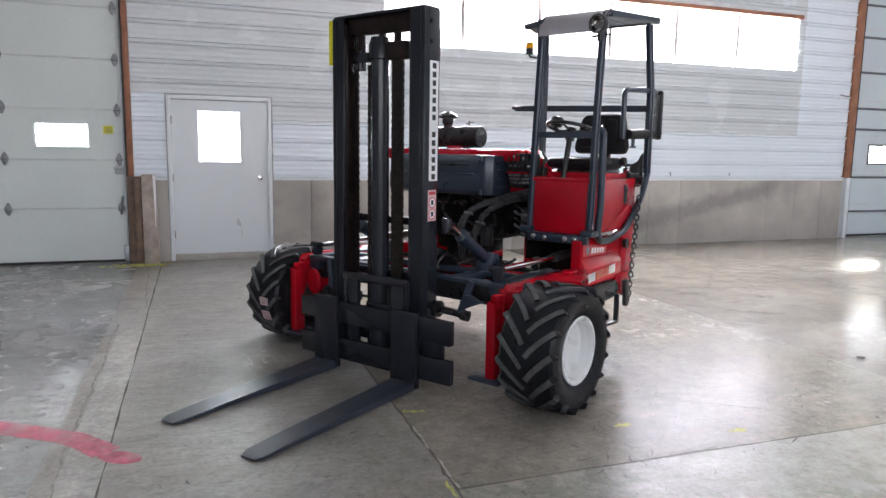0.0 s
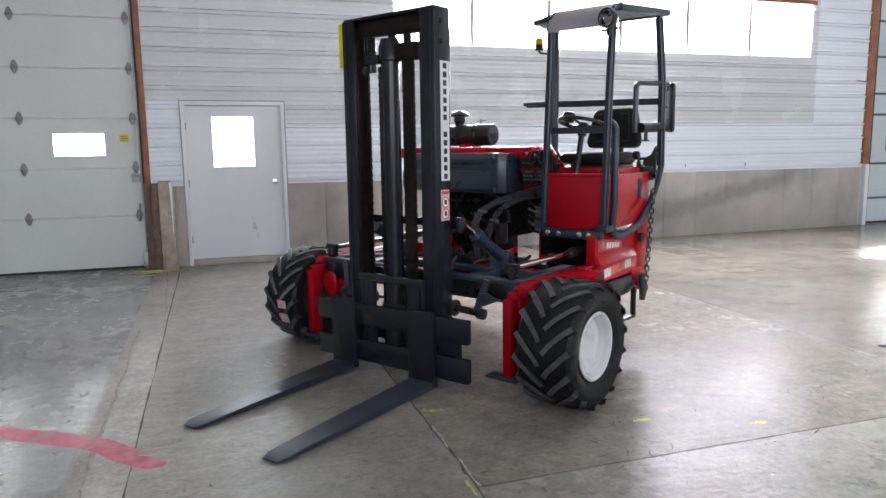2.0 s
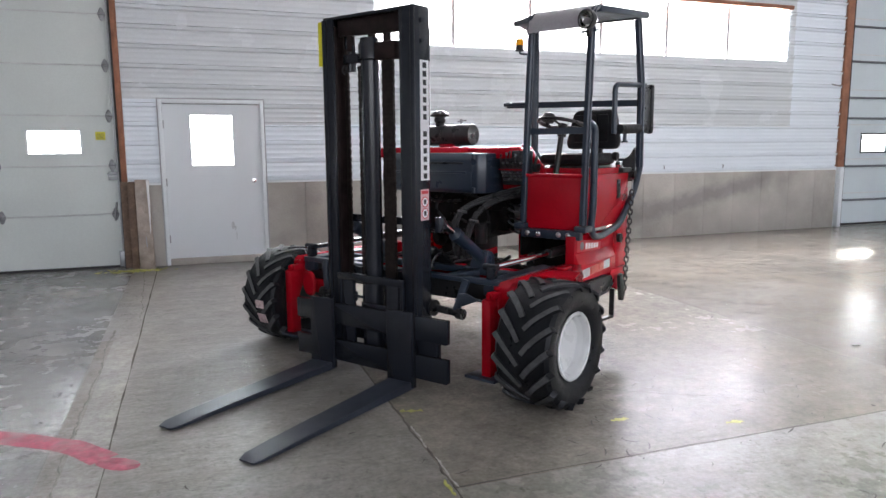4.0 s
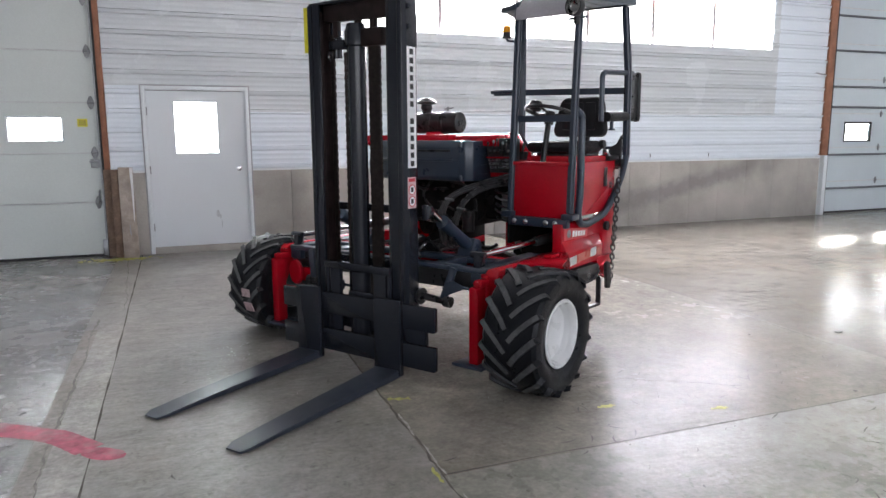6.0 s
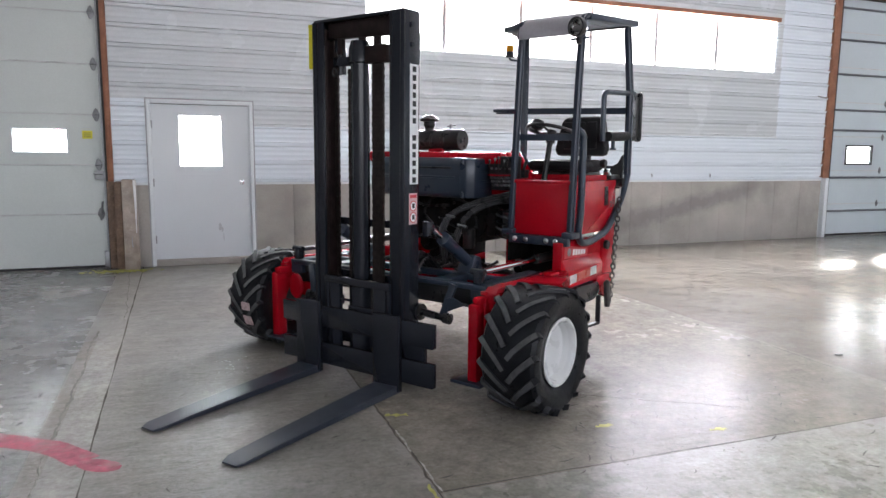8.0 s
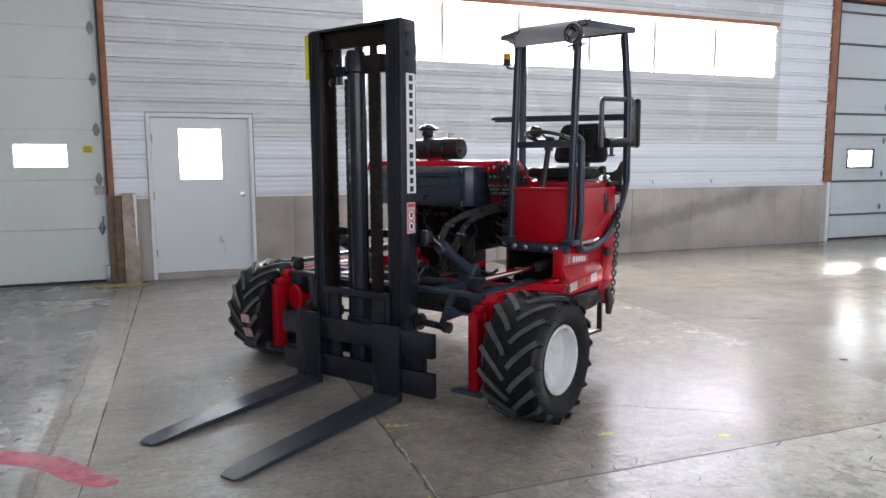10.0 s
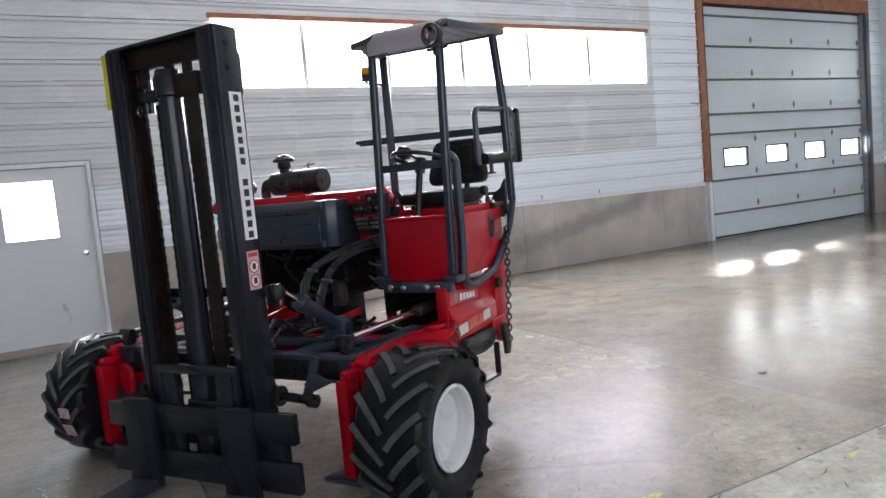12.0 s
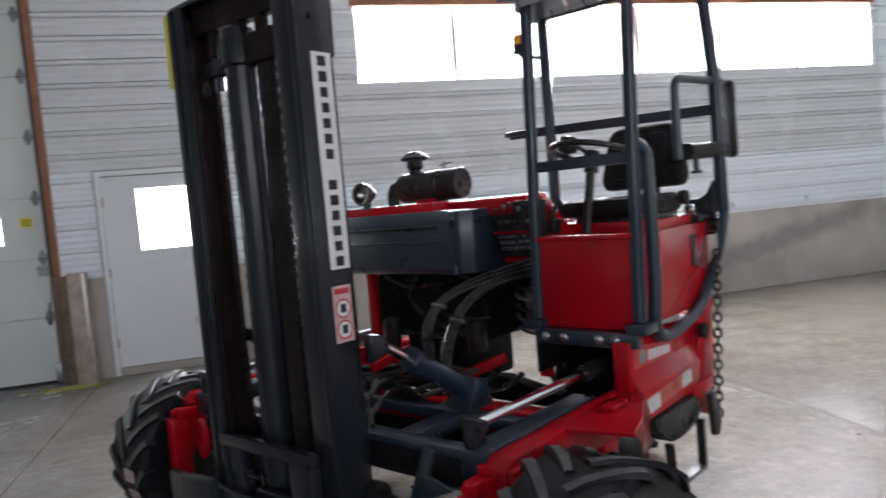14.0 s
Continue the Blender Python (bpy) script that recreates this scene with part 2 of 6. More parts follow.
def floor_material(name, smooth, dull, tone, relief=0.15, gloss=0.25, mottle=1.0, pits=0.5):
    """Worn concrete; smooth and dull are its least and most roughness, tone its tint, relief the depth of trowel marks."""
    m = bpy.data.materials.new(name)
    m.use_nodes = True
    n, l = m.node_tree.nodes, m.node_tree.links
    b = n["Principled BSDF"]
    pos = n.new("ShaderNodeNewGeometry").outputs["Position"]

    def tex(scale, detail, rough=0.5, stretch=None):
        t = n.new("ShaderNodeTexNoise")
        t.inputs["Scale"].default_value, t.inputs["Detail"].default_value, t.inputs["Roughness"].default_value = scale, detail, rough
        if stretch:
            mp = n.new("ShaderNodeMapping")
            mp.inputs["Scale"].default_value = stretch
            l.new(pos, mp.inputs["Vector"])
            l.new(mp.outputs[0], t.inputs["Vector"])
        else:
            l.new(pos, t.inputs["Vector"])
        return t.outputs["Fac"]

    def ramp(fac, *stops):
        r = n.new("ShaderNodeValToRGB")
        while len(r.color_ramp.elements) < len(stops):
            r.color_ramp.elements.new(0.5)
        for e, (p, c) in zip(r.color_ramp.elements, stops):
            e.position, e.color = p, (*c, 1)
        l.new(fac, r.inputs[0])
        return r.outputs[0]

    def mult(a, c, f=1.0):
        x = n.new("ShaderNodeMix")
        x.data_type, x.blend_type = "RGBA", "MULTIPLY"
        x.inputs["Factor"].default_value = f
        l.new(a, x.inputs["A"])
        l.new(c, x.inputs["B"])
        return x.outputs["Result"]

    base = ramp(tex(0.55, 5), (0.15, (0.28, 0.27, 0.25)), (0.5, (0.40, 0.388, 0.362)), (0.85, (0.52, 0.51, 0.485)))
    mott = ramp(tex(3.1, 7, 0.62), (0.12, (0.50, 0.49, 0.47)), (0.5, (0.97, 0.97, 0.97)), (0.88, (1.35, 1.34, 1.32)))
    fine = ramp(tex(38, 4, 0.6), (0.1, (0.58, 0.58, 0.58)), (0.9, (1.34, 1.34, 1.34)))
    grit = ramp(tex(13, 5, 0.62), (0.15, (0.60, 0.60, 0.59)), (0.85, (1.36, 1.36, 1.35)))
    streak = ramp(tex(1.4, 5, 0.6, (1.0, 0.16, 1.0)), (0.15, (0.86, 0.855, 0.85)), (0.85, (1.10, 1.10, 1.10)))
    smear = ramp(tex(0.9, 6, 0.62, (0.25, 1.0, 1.0)), (0.15, (0.86, 0.855, 0.845)), (0.5, (0.98, 0.98, 0.98)), (0.85, (1.10, 1.10, 1.105)))

    pit = ramp(tex(15, 6, 0.72, (1.0, 0.6, 1.0)), (0.33, (0.42, 0.41, 0.39)), (0.42, (1.0, 1.0, 1.0)), (0.64, (1.0, 1.0, 1.0)), (0.72, (1.28, 1.28, 1.27)))
    level = n.new("ShaderNodeRGB")
    level.outputs[0].default_value = (*tone, 1)
    tint = ramp(tex(0.8, 4, 0.55), (0.15, (0.97, 1.0, 1.03)), (0.5, (1.0, 1.0, 1.0)), (0.85, (1.05, 1.0, 0.94)))
    colour = mult(mult(mult(mult(mult(mult(mult(base, mott, mottle), fine, mottle), grit, mottle), streak), smear), pit, pits), mult(tint, level.outputs[0]))
    l.new(colour, b.inputs["Base Color"])
    b.inputs["Specular IOR Level"].default_value = gloss
    add = n.new("ShaderNodeMath")
    add.operation = "ADD"
    r1 = n.new("ShaderNodeMapRange")
    r1.inputs["From Min"].default_value, r1.inputs["From Max"].default_value = 0.28, 0.72
    r1.inputs["To Min"].default_value, r1.inputs["To Max"].default_value = smooth, dull
    l.new(tex(1.1, 4, 0.55), r1.inputs["Value"])
    r2 = n.new("ShaderNodeMapRange")
    r2.inputs["From Min"].default_value, r2.inputs["From Max"].default_value = 0.25, 0.75
    r2.inputs["To Min"].default_value, r2.inputs["To Max"].default_value = -0.02, 0.09
    l.new(tex(6.5, 4, 0.55), r2.inputs["Value"])
    l.new(r1.outputs[0], add.inputs[0])
    l.new(r2.outputs[0], add.inputs[1])
    l.new(add.outputs[0], b.inputs["Roughness"])
    bp = n.new("ShaderNodeBump")
    bp.inputs["Strength"].default_value, bp.inputs["Distance"].default_value = 0.6, 0.005
    l.new(tex(2.2, 6, 0.62), bp.inputs["Height"])
    trowel = n.new("ShaderNodeBump")
    trowel.inputs["Strength"].default_value, trowel.inputs["Distance"].default_value = relief, 0.010
    l.new(tex(9.0, 6, 0.6, (0.55, 1.3, 1.0)), trowel.inputs["Height"])
    l.new(bp.outputs[0], trowel.inputs["Normal"])
    bp2 = n.new("ShaderNodeBump")
    bp2.inputs["Strength"].default_value, bp2.inputs["Distance"].default_value = min(1.0, 0.3 + relief), 0.0012
    l.new(tex(48, 4), bp2.inputs["Height"])
    l.new(trowel.outputs[0], bp2.inputs["Normal"])
    l.new(bp2.outputs[0], b.inputs["Normal"])
    return m


FLOOR = floor_material("concrete_subfloor", 0.3, 0.5, (1, 1, 1))
# slab tones hold real differences plus some of the floor's shade and window glare
SLAB_WEST = floor_material("concrete_slab_west", 0.16, 0.28, (0.595, 0.60, 0.62), 0.9, 0.5, 1.0, 1.0)
SLAB_MID = floor_material("concrete_slab_middle", 0.30, 0.46, (0.58, 0.57, 0.555), 0.8, 0.45, 1.0, 0.75)
SLAB_EAST = floor_material("concrete_slab_east", 0.14, 0.24, (0.59, 0.565, 0.525), 0.5, 0.018, 0.85, 0.4)
SLAB_FAR = floor_material("concrete_slab_far", 0.10, 0.17, (0.49, 0.46, 0.415), 0.5, 0.12, 0.85, 0.35)
SLAB_SOUTH = floor_material("concrete_slab_south", 0.21, 0.33, (0.67, 0.68, 0.645), 0.4, 0.05, 0.8, 0.7)
PATCH = floor_material("patched_concrete", 0.45, 0.65, (0.86, 0.86, 0.85), 0.8)
ROUGH_EDGE = floor_material("rough_slab_edge", 0.55, 0.75, (0.72, 0.71, 0.685), 1.0)
TYRE_WORN = material("worn_tread", (0.075, 0.077, 0.079), 0.6, spread=0.25, scale=18.0, grain=0.15, bump=0.001, bump_scale=90.0, gloss=0.3)
# oily engine colour, used too for sheets that stand in for deep shade
ENGINE = material("oily_engine_and_shade_black", (0.007, 0.0065, 0.0065), 0.75, spread=0.4, scale=14.0, dirt=(0.018, 0.011, 0.009), dirt_amount=0.4, dirt_scale=10.0, gloss=0.06)
CHAIN_DARK = material("dark_chain", (0.05, 0.045, 0.045), 0.45, metal=0.7, spread=0.3, scale=40)
CRACK = material("dark_crack", (0.10, 0.092, 0.08), 0.9, gloss=0.02, spread=0.3, scale=10)
GLINT_WHITE = material("glint_white", (0.78, 0.78, 0.77), 0.25, spread=0.1)
CHALKY = material("chalky_concrete", (0.36, 0.345, 0.32), 0.9, spread=0.3, scale=14, gloss=0.05)
GRIT = material("grit", (0.5, 0.48, 0.45), 0.9, spread=0.5, scale=3)
SCUFF = material("rubber_scuff", (0.10, 0.094, 0.085), 0.7, gloss=0.03, spread=0.3, scale=9)
WORN_JOINT = material("worn_joint", (0.17, 0.16, 0.145), 0.9, spread=0.3, scale=12)
LAMP_BOWL = material("lamp_reflector", (0.86, 0.86, 0.85), 0.14, metal=1.0, spread=0.03)

# ---- building tools ----
def block(bm, x0, x1, y0, y1, z0, z1, bevel=0.0):
    """A box between the given faces, with its edges broken if bevel is given."""
    vs = [bm.verts.new(p) for p in ((x0, y0, z0), (x1, y0, z0), (x1, y1, z0), (x0, y1, z0), (x0, y0, z1), (x1, y0, z1), (x1, y1, z1), (x0, y1, z1))]
    fs = [bm.faces.new([vs[i] for i in q]) for q in ((3, 2, 1, 0), (4, 5, 6, 7), (0, 1, 5, 4), (1, 2, 6, 5), (2, 3, 7, 6), (3, 0, 4, 7))]
    if bevel:
        edges = list({e for f in fs for e in f.edges})
        bmesh.ops.bevel(bm, geom=edges, offset=bevel, segments=2, profile=0.5, affect="EDGES")
    return bm


def plate(bm, outline, axis, a, b, bevel=0.0):
    """An outline of (p, q) swept along axis from a to b. axis x: (y, z); y: (x, z); z: (x, y)."""
    def at(p, q, r):
        return {"x": (r, p, q), "y": (p, r, q), "z": (p, q, r)}[axis]
    lo = [bm.verts.new(at(p, q, a)) for p, q in outline]
    hi = [bm.verts.new(at(p, q, b)) for p, q in outline]
    n = len(outline)
    fs = [bm.faces.new(lo), bm.faces.new(list(reversed(hi)))]
    for i in range(n):
        fs.append(bm.faces.new((lo[i], hi[i], hi[(i + 1) % n], lo[(i + 1) % n])))
    bmesh.ops.recalc_face_normals(bm, faces=fs)
    if bevel:
        edges = list({e for f in fs for e in f.edges})
        bmesh.ops.bevel(bm, geom=edges, offset=bevel, segments=2, profile=0.5, affect="EDGES")
    return bm


def rod(bm, p, q, r, sides=14, r2=None):
    """A round bar from p to q."""
    p, q = Vector(p), Vector(q)
    m = Matrix.Translation((p + q) / 2) @ (q - p).to_track_quat("Z", "Y").to_matrix().to_4x4()
    bmesh.ops.create_cone(bm, cap_ends=True, segments=sides, radius1=r, radius2=r if r2 is None else r2, depth=(q - p).length, matrix=m)
    return bm


def bar(bm, p, q, w, h, up=(0, 0, 1), bevel=0.0):
    """A square bar from p to q, w wide and h high."""
    p, q = Vector(p), Vector(q)
    d = (q - p).normalized()
    s = d.cross(Vector(up)).normalized()
    u = s.cross(d)
    ring = lambda c: [bm.verts.new(c + s * (w / 2 * i) + u * (h / 2 * j)) for i, j in ((-1, -1), (1, -1), (1, 1), (-1, 1))]
    a, b = ring(p), ring(q)
    fs = [bm.faces.new(a[::-1]), bm.faces.new(b)] + [bm.faces.new((a[i], a[(i + 1) % 4], b[(i + 1) % 4], b[i])) for i in range(4)]
    bmesh.ops.recalc_face_normals(bm, faces=fs)
    if bevel:
        bmesh.ops.bevel(bm, geom=list({e for f in fs for e in f.edges}), offset=bevel, segments=2, profile=0.5, affect="EDGES")
    return bm


def rounded(points, radius, steps=5):
    """The line through points with its corners rounded."""
    pts = [Vector(p) for p in points]
    out = [pts[0]]
    for a, c, b in zip(pts, pts[1:], pts[2:]):
        r = min(radius, (a - c).length * 0.49, (b - c).length * 0.49)
        s, e = c + (a - c).normalized() * r, c + (b - c).normalized() * r
        for i in range(steps + 1):
            t = i / steps
            out.append(s * (1 - t) ** 2 + c * (2 * t * (1 - t)) + e * t * t)
    return out + [pts[-1]]


def tube(bm, points, r, sides=10, radius=0.0, square=None):
    """A pipe along points; radius rounds the bends; square gives a flat bar of (w, h) instead."""
    pts = rounded(points, radius) if radius else [Vector(p) for p in points]
    rings, prev = [], None
    for i, p in enumerate(pts):
        d = (pts[min(i + 1, len(pts) - 1)] - pts[max(i - 1, 0)]).normalized()
        if prev is None:
            prev = d.orthogonal().normalized() if not square else (d.cross(Vector((0, 0, 1))) if abs(d.z) < 0.95 else Vector((1, 0, 0))).normalized()
        s = (prev - d * prev.dot(d)).normalized()
        prev = s
        u = d.cross(s)
        if square:
            w, h = square
            rings.append([bm.verts.new(p + s * (w / 2 * i2) + u * (h / 2 * j)) for i2, j in ((-1, -1), (1, -1), (1, 1), (-1, 1))])
        else:
            rings.append([bm.verts.new(p + (s * math.cos(k * math.tau / sides) + u * math.sin(k * math.tau / sides)) * r) for k in range(sides)])
    fs = []
    for a, b in zip(rings, rings[1:]):
        n = len(a)
        fs += [bm.faces.new((a[k], a[(k + 1) % n], b[(k + 1) % n], b[k])) for k in range(n)]
    fs += [bm.faces.new(rings[0][::-1]), bm.faces.new(rings[-1])]
    bmesh.ops.recalc_face_normals(bm, faces=fs)
    return bm


def lathe(bm, profile, sides=32, m=Matrix()):
    """A profile of (radius, height) turned round z, then moved by m."""
    rings = [[bm.verts.new(m @ Vector((r * math.cos(k * math.tau / sides), r * math.sin(k * math.tau / sides), h))) for k in range(sides)] for r, h in profile]
    fs = [bm.faces.new((a[k], a[(k + 1) % sides], b[(k + 1) % sides], b[k])) for a, b in zip(rings, rings[1:]) for k in range(sides)]
    bmesh.ops.recalc_face_normals(bm, faces=fs)
    return bm


def smooth_mesh(me, degrees=35):
    for p in me.polygons:
        p.use_smooth = True
    me.set_sharp_from_angle(angle=radians(degrees))


def mesh_of(name, bm, mat, smooth=True):
    me = bpy.data.meshes.new(name)
    bm.normal_update()
    bm.to_mesh(me)
    bm.free()
    me.materials.append(mat)
    if smooth:
        smooth_mesh(me)
    return me


def part(name, bm, mat, parent, label="", m=None):
    """One mesh object under a thing or a part, in the thing's own space."""
    ob = new(name, mesh_of(name, bm, mat))
    ob.parent = parent
    if m is not None:
        ob.matrix_basis = m
    if label:
        ob["label"] = label
    return ob


def thing(name, label, category, m=Matrix(), group="", kind=""):
    ob = new(name)
    ob.matrix_basis = m
    ob.empty_display_size = 0.2
    return tagged(ob, label, category, group, kind)


def solid(name, bm, mat, label, category, m=Matrix(), group="", kind=""):
    """A thing that is one mesh."""
    ob = new(name, mesh_of(name, bm, mat))
    ob.matrix_basis = m
    return tagged(ob, label, category, group, kind)


B = bmesh.new

# ---- the hall ----
WALL, X0, X1, BACK, HIGH = 10.05, -13.0, 17.9, -10.0, 6.2
LDOOR = (-6.6, -0.24, 4.5)        # overhead door beside the walk door: from x to x, height
MDOOR = (0.325, 1.545, 2.12)      # walk door
STRIP = (3.17, 10.63, 2.99, 3.86)  # strip window
RDOOR = (12.15, 17.3, 4.45)       # far overhead door
CONC = 1.085                      # top of the concrete base

bm = B()
block(bm, X0 - 0.3, X1 + 0.3, BACK - 0.3, WALL + 0.5, -0.2, -0.006)
floor = solid("floor", bm, FLOOR, "worn polished grey concrete floor with cracks and glare", "floor", kind="structure")
JX, KX, JY = 0.158, 1.682, 2.96  # joints between the slabs
for x0, x1, y0, y1, mat in ((X0, -0.125, BACK, WALL, SLAB_WEST), (-0.125, -0.03, BACK, 6.25, ROUGH_EDGE), (-0.125, -0.03, 6.25, WALL, SLAB_MID), (-0.03, JX, BACK, 6.42, PATCH), (-0.03, JX, 6.42, WALL, SLAB_MID), (JX, KX, BACK, WALL, SLAB_MID), (KX, 5.10, JY, WALL, SLAB_EAST), (5.10, X1, JY, WALL, SLAB_FAR), (KX, X1, BACK, JY, SLAB_SOUTH), (X0, X1, WALL, WALL + 0.5, SLAB_MID)):
    bm = B()
    block(bm, x0, x1, y0, y1, -0.005, 0.0)
    part("slab", bm, mat, floor)
bm = B()
for q in (((-400, WALL + 0.5), (400, WALL + 0.5), (400, 900), (-400, 900)), ((-400, -900), (400, -900), (400, BACK - 0.3), (-400, BACK - 0.3)), ((-400, BACK - 0.3), (X0 - 0.3, BACK - 0.3), (X0 - 0.3, WALL + 0.5), (-400, WALL + 0.5)), ((X1 + 0.3, BACK - 0.3), (400, BACK - 0.3), (400, WALL + 0.5), (X1 + 0.3, WALL + 0.5))):
    bm.faces.new([bm.verts.new((x, y, -0.05)) for x, y in q])
solid("ground", bm, ASPHALT, "pale gravel yard round the hall", "ground", kind="structure")


def ribbed(bm, x0, x1, z0, z1, y, pitch=0.243, start=1.383, sag=0.0007):
    """Liner steel from x0 to x1 with a bold rib at every pitch and two shallow ones between, its face at y towards -y."""
    prof = [(y, z0)]
    k = math.floor((z0 - start) / pitch)
    while start + k * pitch < z1 + pitch:
        z = start + k * pitch
        for dy, dz in ((0, -0.050), (-0.022, -0.034), (-0.026, -0.006), (0.028, -0.006), (0.028, 0.013), (-0.006, 0.015), (-0.004, 0.02), (0, 0.028), (0, 0.068), (-0.0045, 0.080), (-0.0045, 0.090), (0, 0.102), (0, 0.136), (-0.0045, 0.148), (-0.0045, 0.158), (0, 0.170)):
            if z0 < z + dz < z1:
                prof.append((y + dy, z + dz))
        k += 1
    prof.append((y, z1))
    steps = max(1, round((x1 - x0) / 0.61))
    rows = []
    for i in range(steps + 1):
        x = x0 + (x1 - x0) * i / steps
        rows.append([bm.verts.new((x, yy + sag * noise.noise(Vector((x * 1.7, zz * 2.1, 3.1))), zz)) for yy, zz in prof])
    for a, b in zip(rows, rows[1:]):
        for i in range(len(prof) - 1):
            bm.faces.new((a[i], b[i], b[i + 1], a[i + 1]))


north = thing("wall_north", "white ribbed steel wall on a grey concrete base", "wall", kind="structure")
bm = B()
for x0, x1, z0, z1 in ((X0, LDOOR[0], 0, HIGH), (LDOOR[0], LDOOR[1], LDOOR[2], HIGH), (LDOOR[1], MDOOR[0], 0, HIGH), (MDOOR[0], MDOOR[1], MDOOR[2], HIGH), (MDOOR[1], STRIP[0], 0, HIGH), (STRIP[0], STRIP[1], 0, STRIP[2]), (STRIP[0], STRIP[1], STRIP[3], HIGH), (STRIP[1], RDOOR[0], 0, HIGH), (RDOOR[0], RDOOR[1], RDOOR[2], HIGH), (RDOOR[1], X1, 0, HIGH)):
    block(bm, x0, x1, WALL + 0.03, WALL + 0.25, z0, z1)
part("core", bm, WHITE_PAINT, north)
SEAM = 1.86
for x0, x1, z0, z1, mat in (
        (X0, LDOOR[0] - 0.1, CONC, HIGH, LINER), (LDOOR[0] - 0.1, LDOOR[1] + 0.1, LDOOR[2] + 0.22, HIGH, LINER_OLD),
        (LDOOR[1] + 0.1, MDOOR[0] - 0.05, CONC, MDOOR[2] + 0.05, LINER), (MDOOR[1] + 0.05, STRIP[0], CONC, SEAM, LINER),
        (MDOOR[1] + 0.05, STRIP[0], SEAM, MDOOR[2] + 0.05, LINER_OLD), (LDOOR[1] + 0.1, STRIP[0], MDOOR[2] + 0.05, HIGH, LINER_OLD),
        (STRIP[0], STRIP[1] + 0.14, CONC, SEAM, LINER), (STRIP[0], STRIP[1], SEAM, STRIP[2], LINER_OLD), (STRIP[0], STRIP[1], STRIP[3] + 0.06, HIGH, LINER_OLD),
        (STRIP[1], STRIP[1] + 0.14, SEAM, HIGH, LINER_OLD), (STRIP[1] + 0.14, RDOOR[0] - 0.22, CONC, HIGH, LINER),
        (RDOOR[0] - 0.22, RDOOR[1] + 0.12, RDOOR[2] + 0.28, HIGH, LINER_OLD), (RDOOR[1] + 0.12, X1, CONC, HIGH, LINER)):
    bm = B()
    ribbed(bm, x0, x1, z0, z1, WALL)
    part("liner_sheet", bm, mat, north)
# overlap lips and screws of the liner sheets
for z, x0, x1 in ((SEAM, MDOOR[1] + 0.06, STRIP[1] + 0.14), (CONC, MDOOR[1] + 0.06, RDOOR[0] - 0.23), (CONC, LDOOR[1] + 0.11, MDOOR[0] - 0.06)):
    bm = B()
    block(bm, x0, x1, WALL - 0.012, WALL - 0.004, z - 0.018, z + 0.012)
    part("sheet_lip", bm, WHITE_PAINT, north)
    # grey strip draws the shadow line beneath the lip
    bm = B()
    block(bm, x0, x1, WALL - 0.010, WALL - 0.002, z - 0.030, z - 0.019)
    part("lip_gap", bm, SHADOW_AND_CHIP_GREY, north)

for x in (8.10, 9.32):
    bm = B()
    rod(bm, (x, WALL - 0.005, 1.20), (x, WALL - 0.03, 1.19), 0.006, 8)
    rod(bm, (x, WALL - 0.028, 1.195), (x, WALL - 0.022, 1.145), 0.007, 8)
    part("wall_hook", bm, HINGE, north, "small dark hook")
bm = B()
tube(bm, [(11.95, WALL - 0.01, 2.585), (11.86, WALL - 0.03, 2.59), (11.66, WALL - 0.045, 2.612)], 0, square=(0.012, 0.022))
part("wire_stub", bm, HINGE, north, "thin dark bracket")
# concrete base: panels between form joints
spans = [(X0, LDOOR[0] - 0.1), (LDOOR[1] + 0.1, MDOOR[0] - 0.05), (MDOOR[1] + 0.05, RDOOR[0] - 0.22), (RDOOR[1] + 0.12, X1)]
bm = B()
for x0, x1 in spans:
    block(bm, x0, x1, WALL + 0.002, WALL + 0.029, 0, CONC - 0.012)
part("base_core", bm, CONCRETE_WALL, north)
for x0, x1 in spans:
    cuts = [x0] + [2.12 + 0.62 * k for k in range(-26, 30) if x0 + 0.1 < 2.12 + 0.62 * k < x1 - 0.1] + [x1]
    for a, b in zip(cuts, cuts[1:]):
        bm = B()
        d = random.uniform(0, 0.004)
        block(bm, a + 0.002, b - 0.002, WALL - 0.022 - d, WALL + 0.001, 0, CONC - 0.016, 0.004)
        part("concrete_panel", bm, CONCRETE_WALL, north)

east = thing("wall_east", "white ribbed steel end wall on a grey concrete base", "wall", kind="structure")
bm = B()
block(bm, X1, X1 + 0.25, BACK, WALL + 0.25, 0, HIGH)
part("core", bm, LINER, east)
bm = B()
ribbed(bm, -(WALL + 0.2), -BACK, CONC, HIGH, 0)
bmesh.ops.transform(bm, matrix=Matrix.Translation((X1 - 0.02, 0, 0)) @ Matrix.Rotation(radians(-90), 4, "Z"), verts=bm.verts)
part("liner_sheet", bm, LINER, east)
bm = B()
block(bm, X1 - 0.045, X1, BACK, WALL, 0, CONC - 0.01)
part("concrete_base", bm, CONCRETE_WALL, east)
eastwin = thing("window_2", "bright window high in the end wall", "window", kind="structure")
bm = B()
block(bm, X1 - 0.05, X1 - 0.03, 8.2, 9.45, 3.05, 3.85)
part("pane", bm, SKY_GLOW, eastwin)
bm = B()
for y0, y1, z0, z1 in ((8.14, 9.51, 2.99, 3.05), (8.14, 9.51, 3.85, 3.91), (8.14, 8.2, 3.05, 3.85), (9.45, 9.51, 3.05, 3.85)):
    block(bm, X1 - 0.065, X1 - 0.015, y0, y1, z0, z1)
part("window_frame", bm, WHITE_PAINT, eastwin)
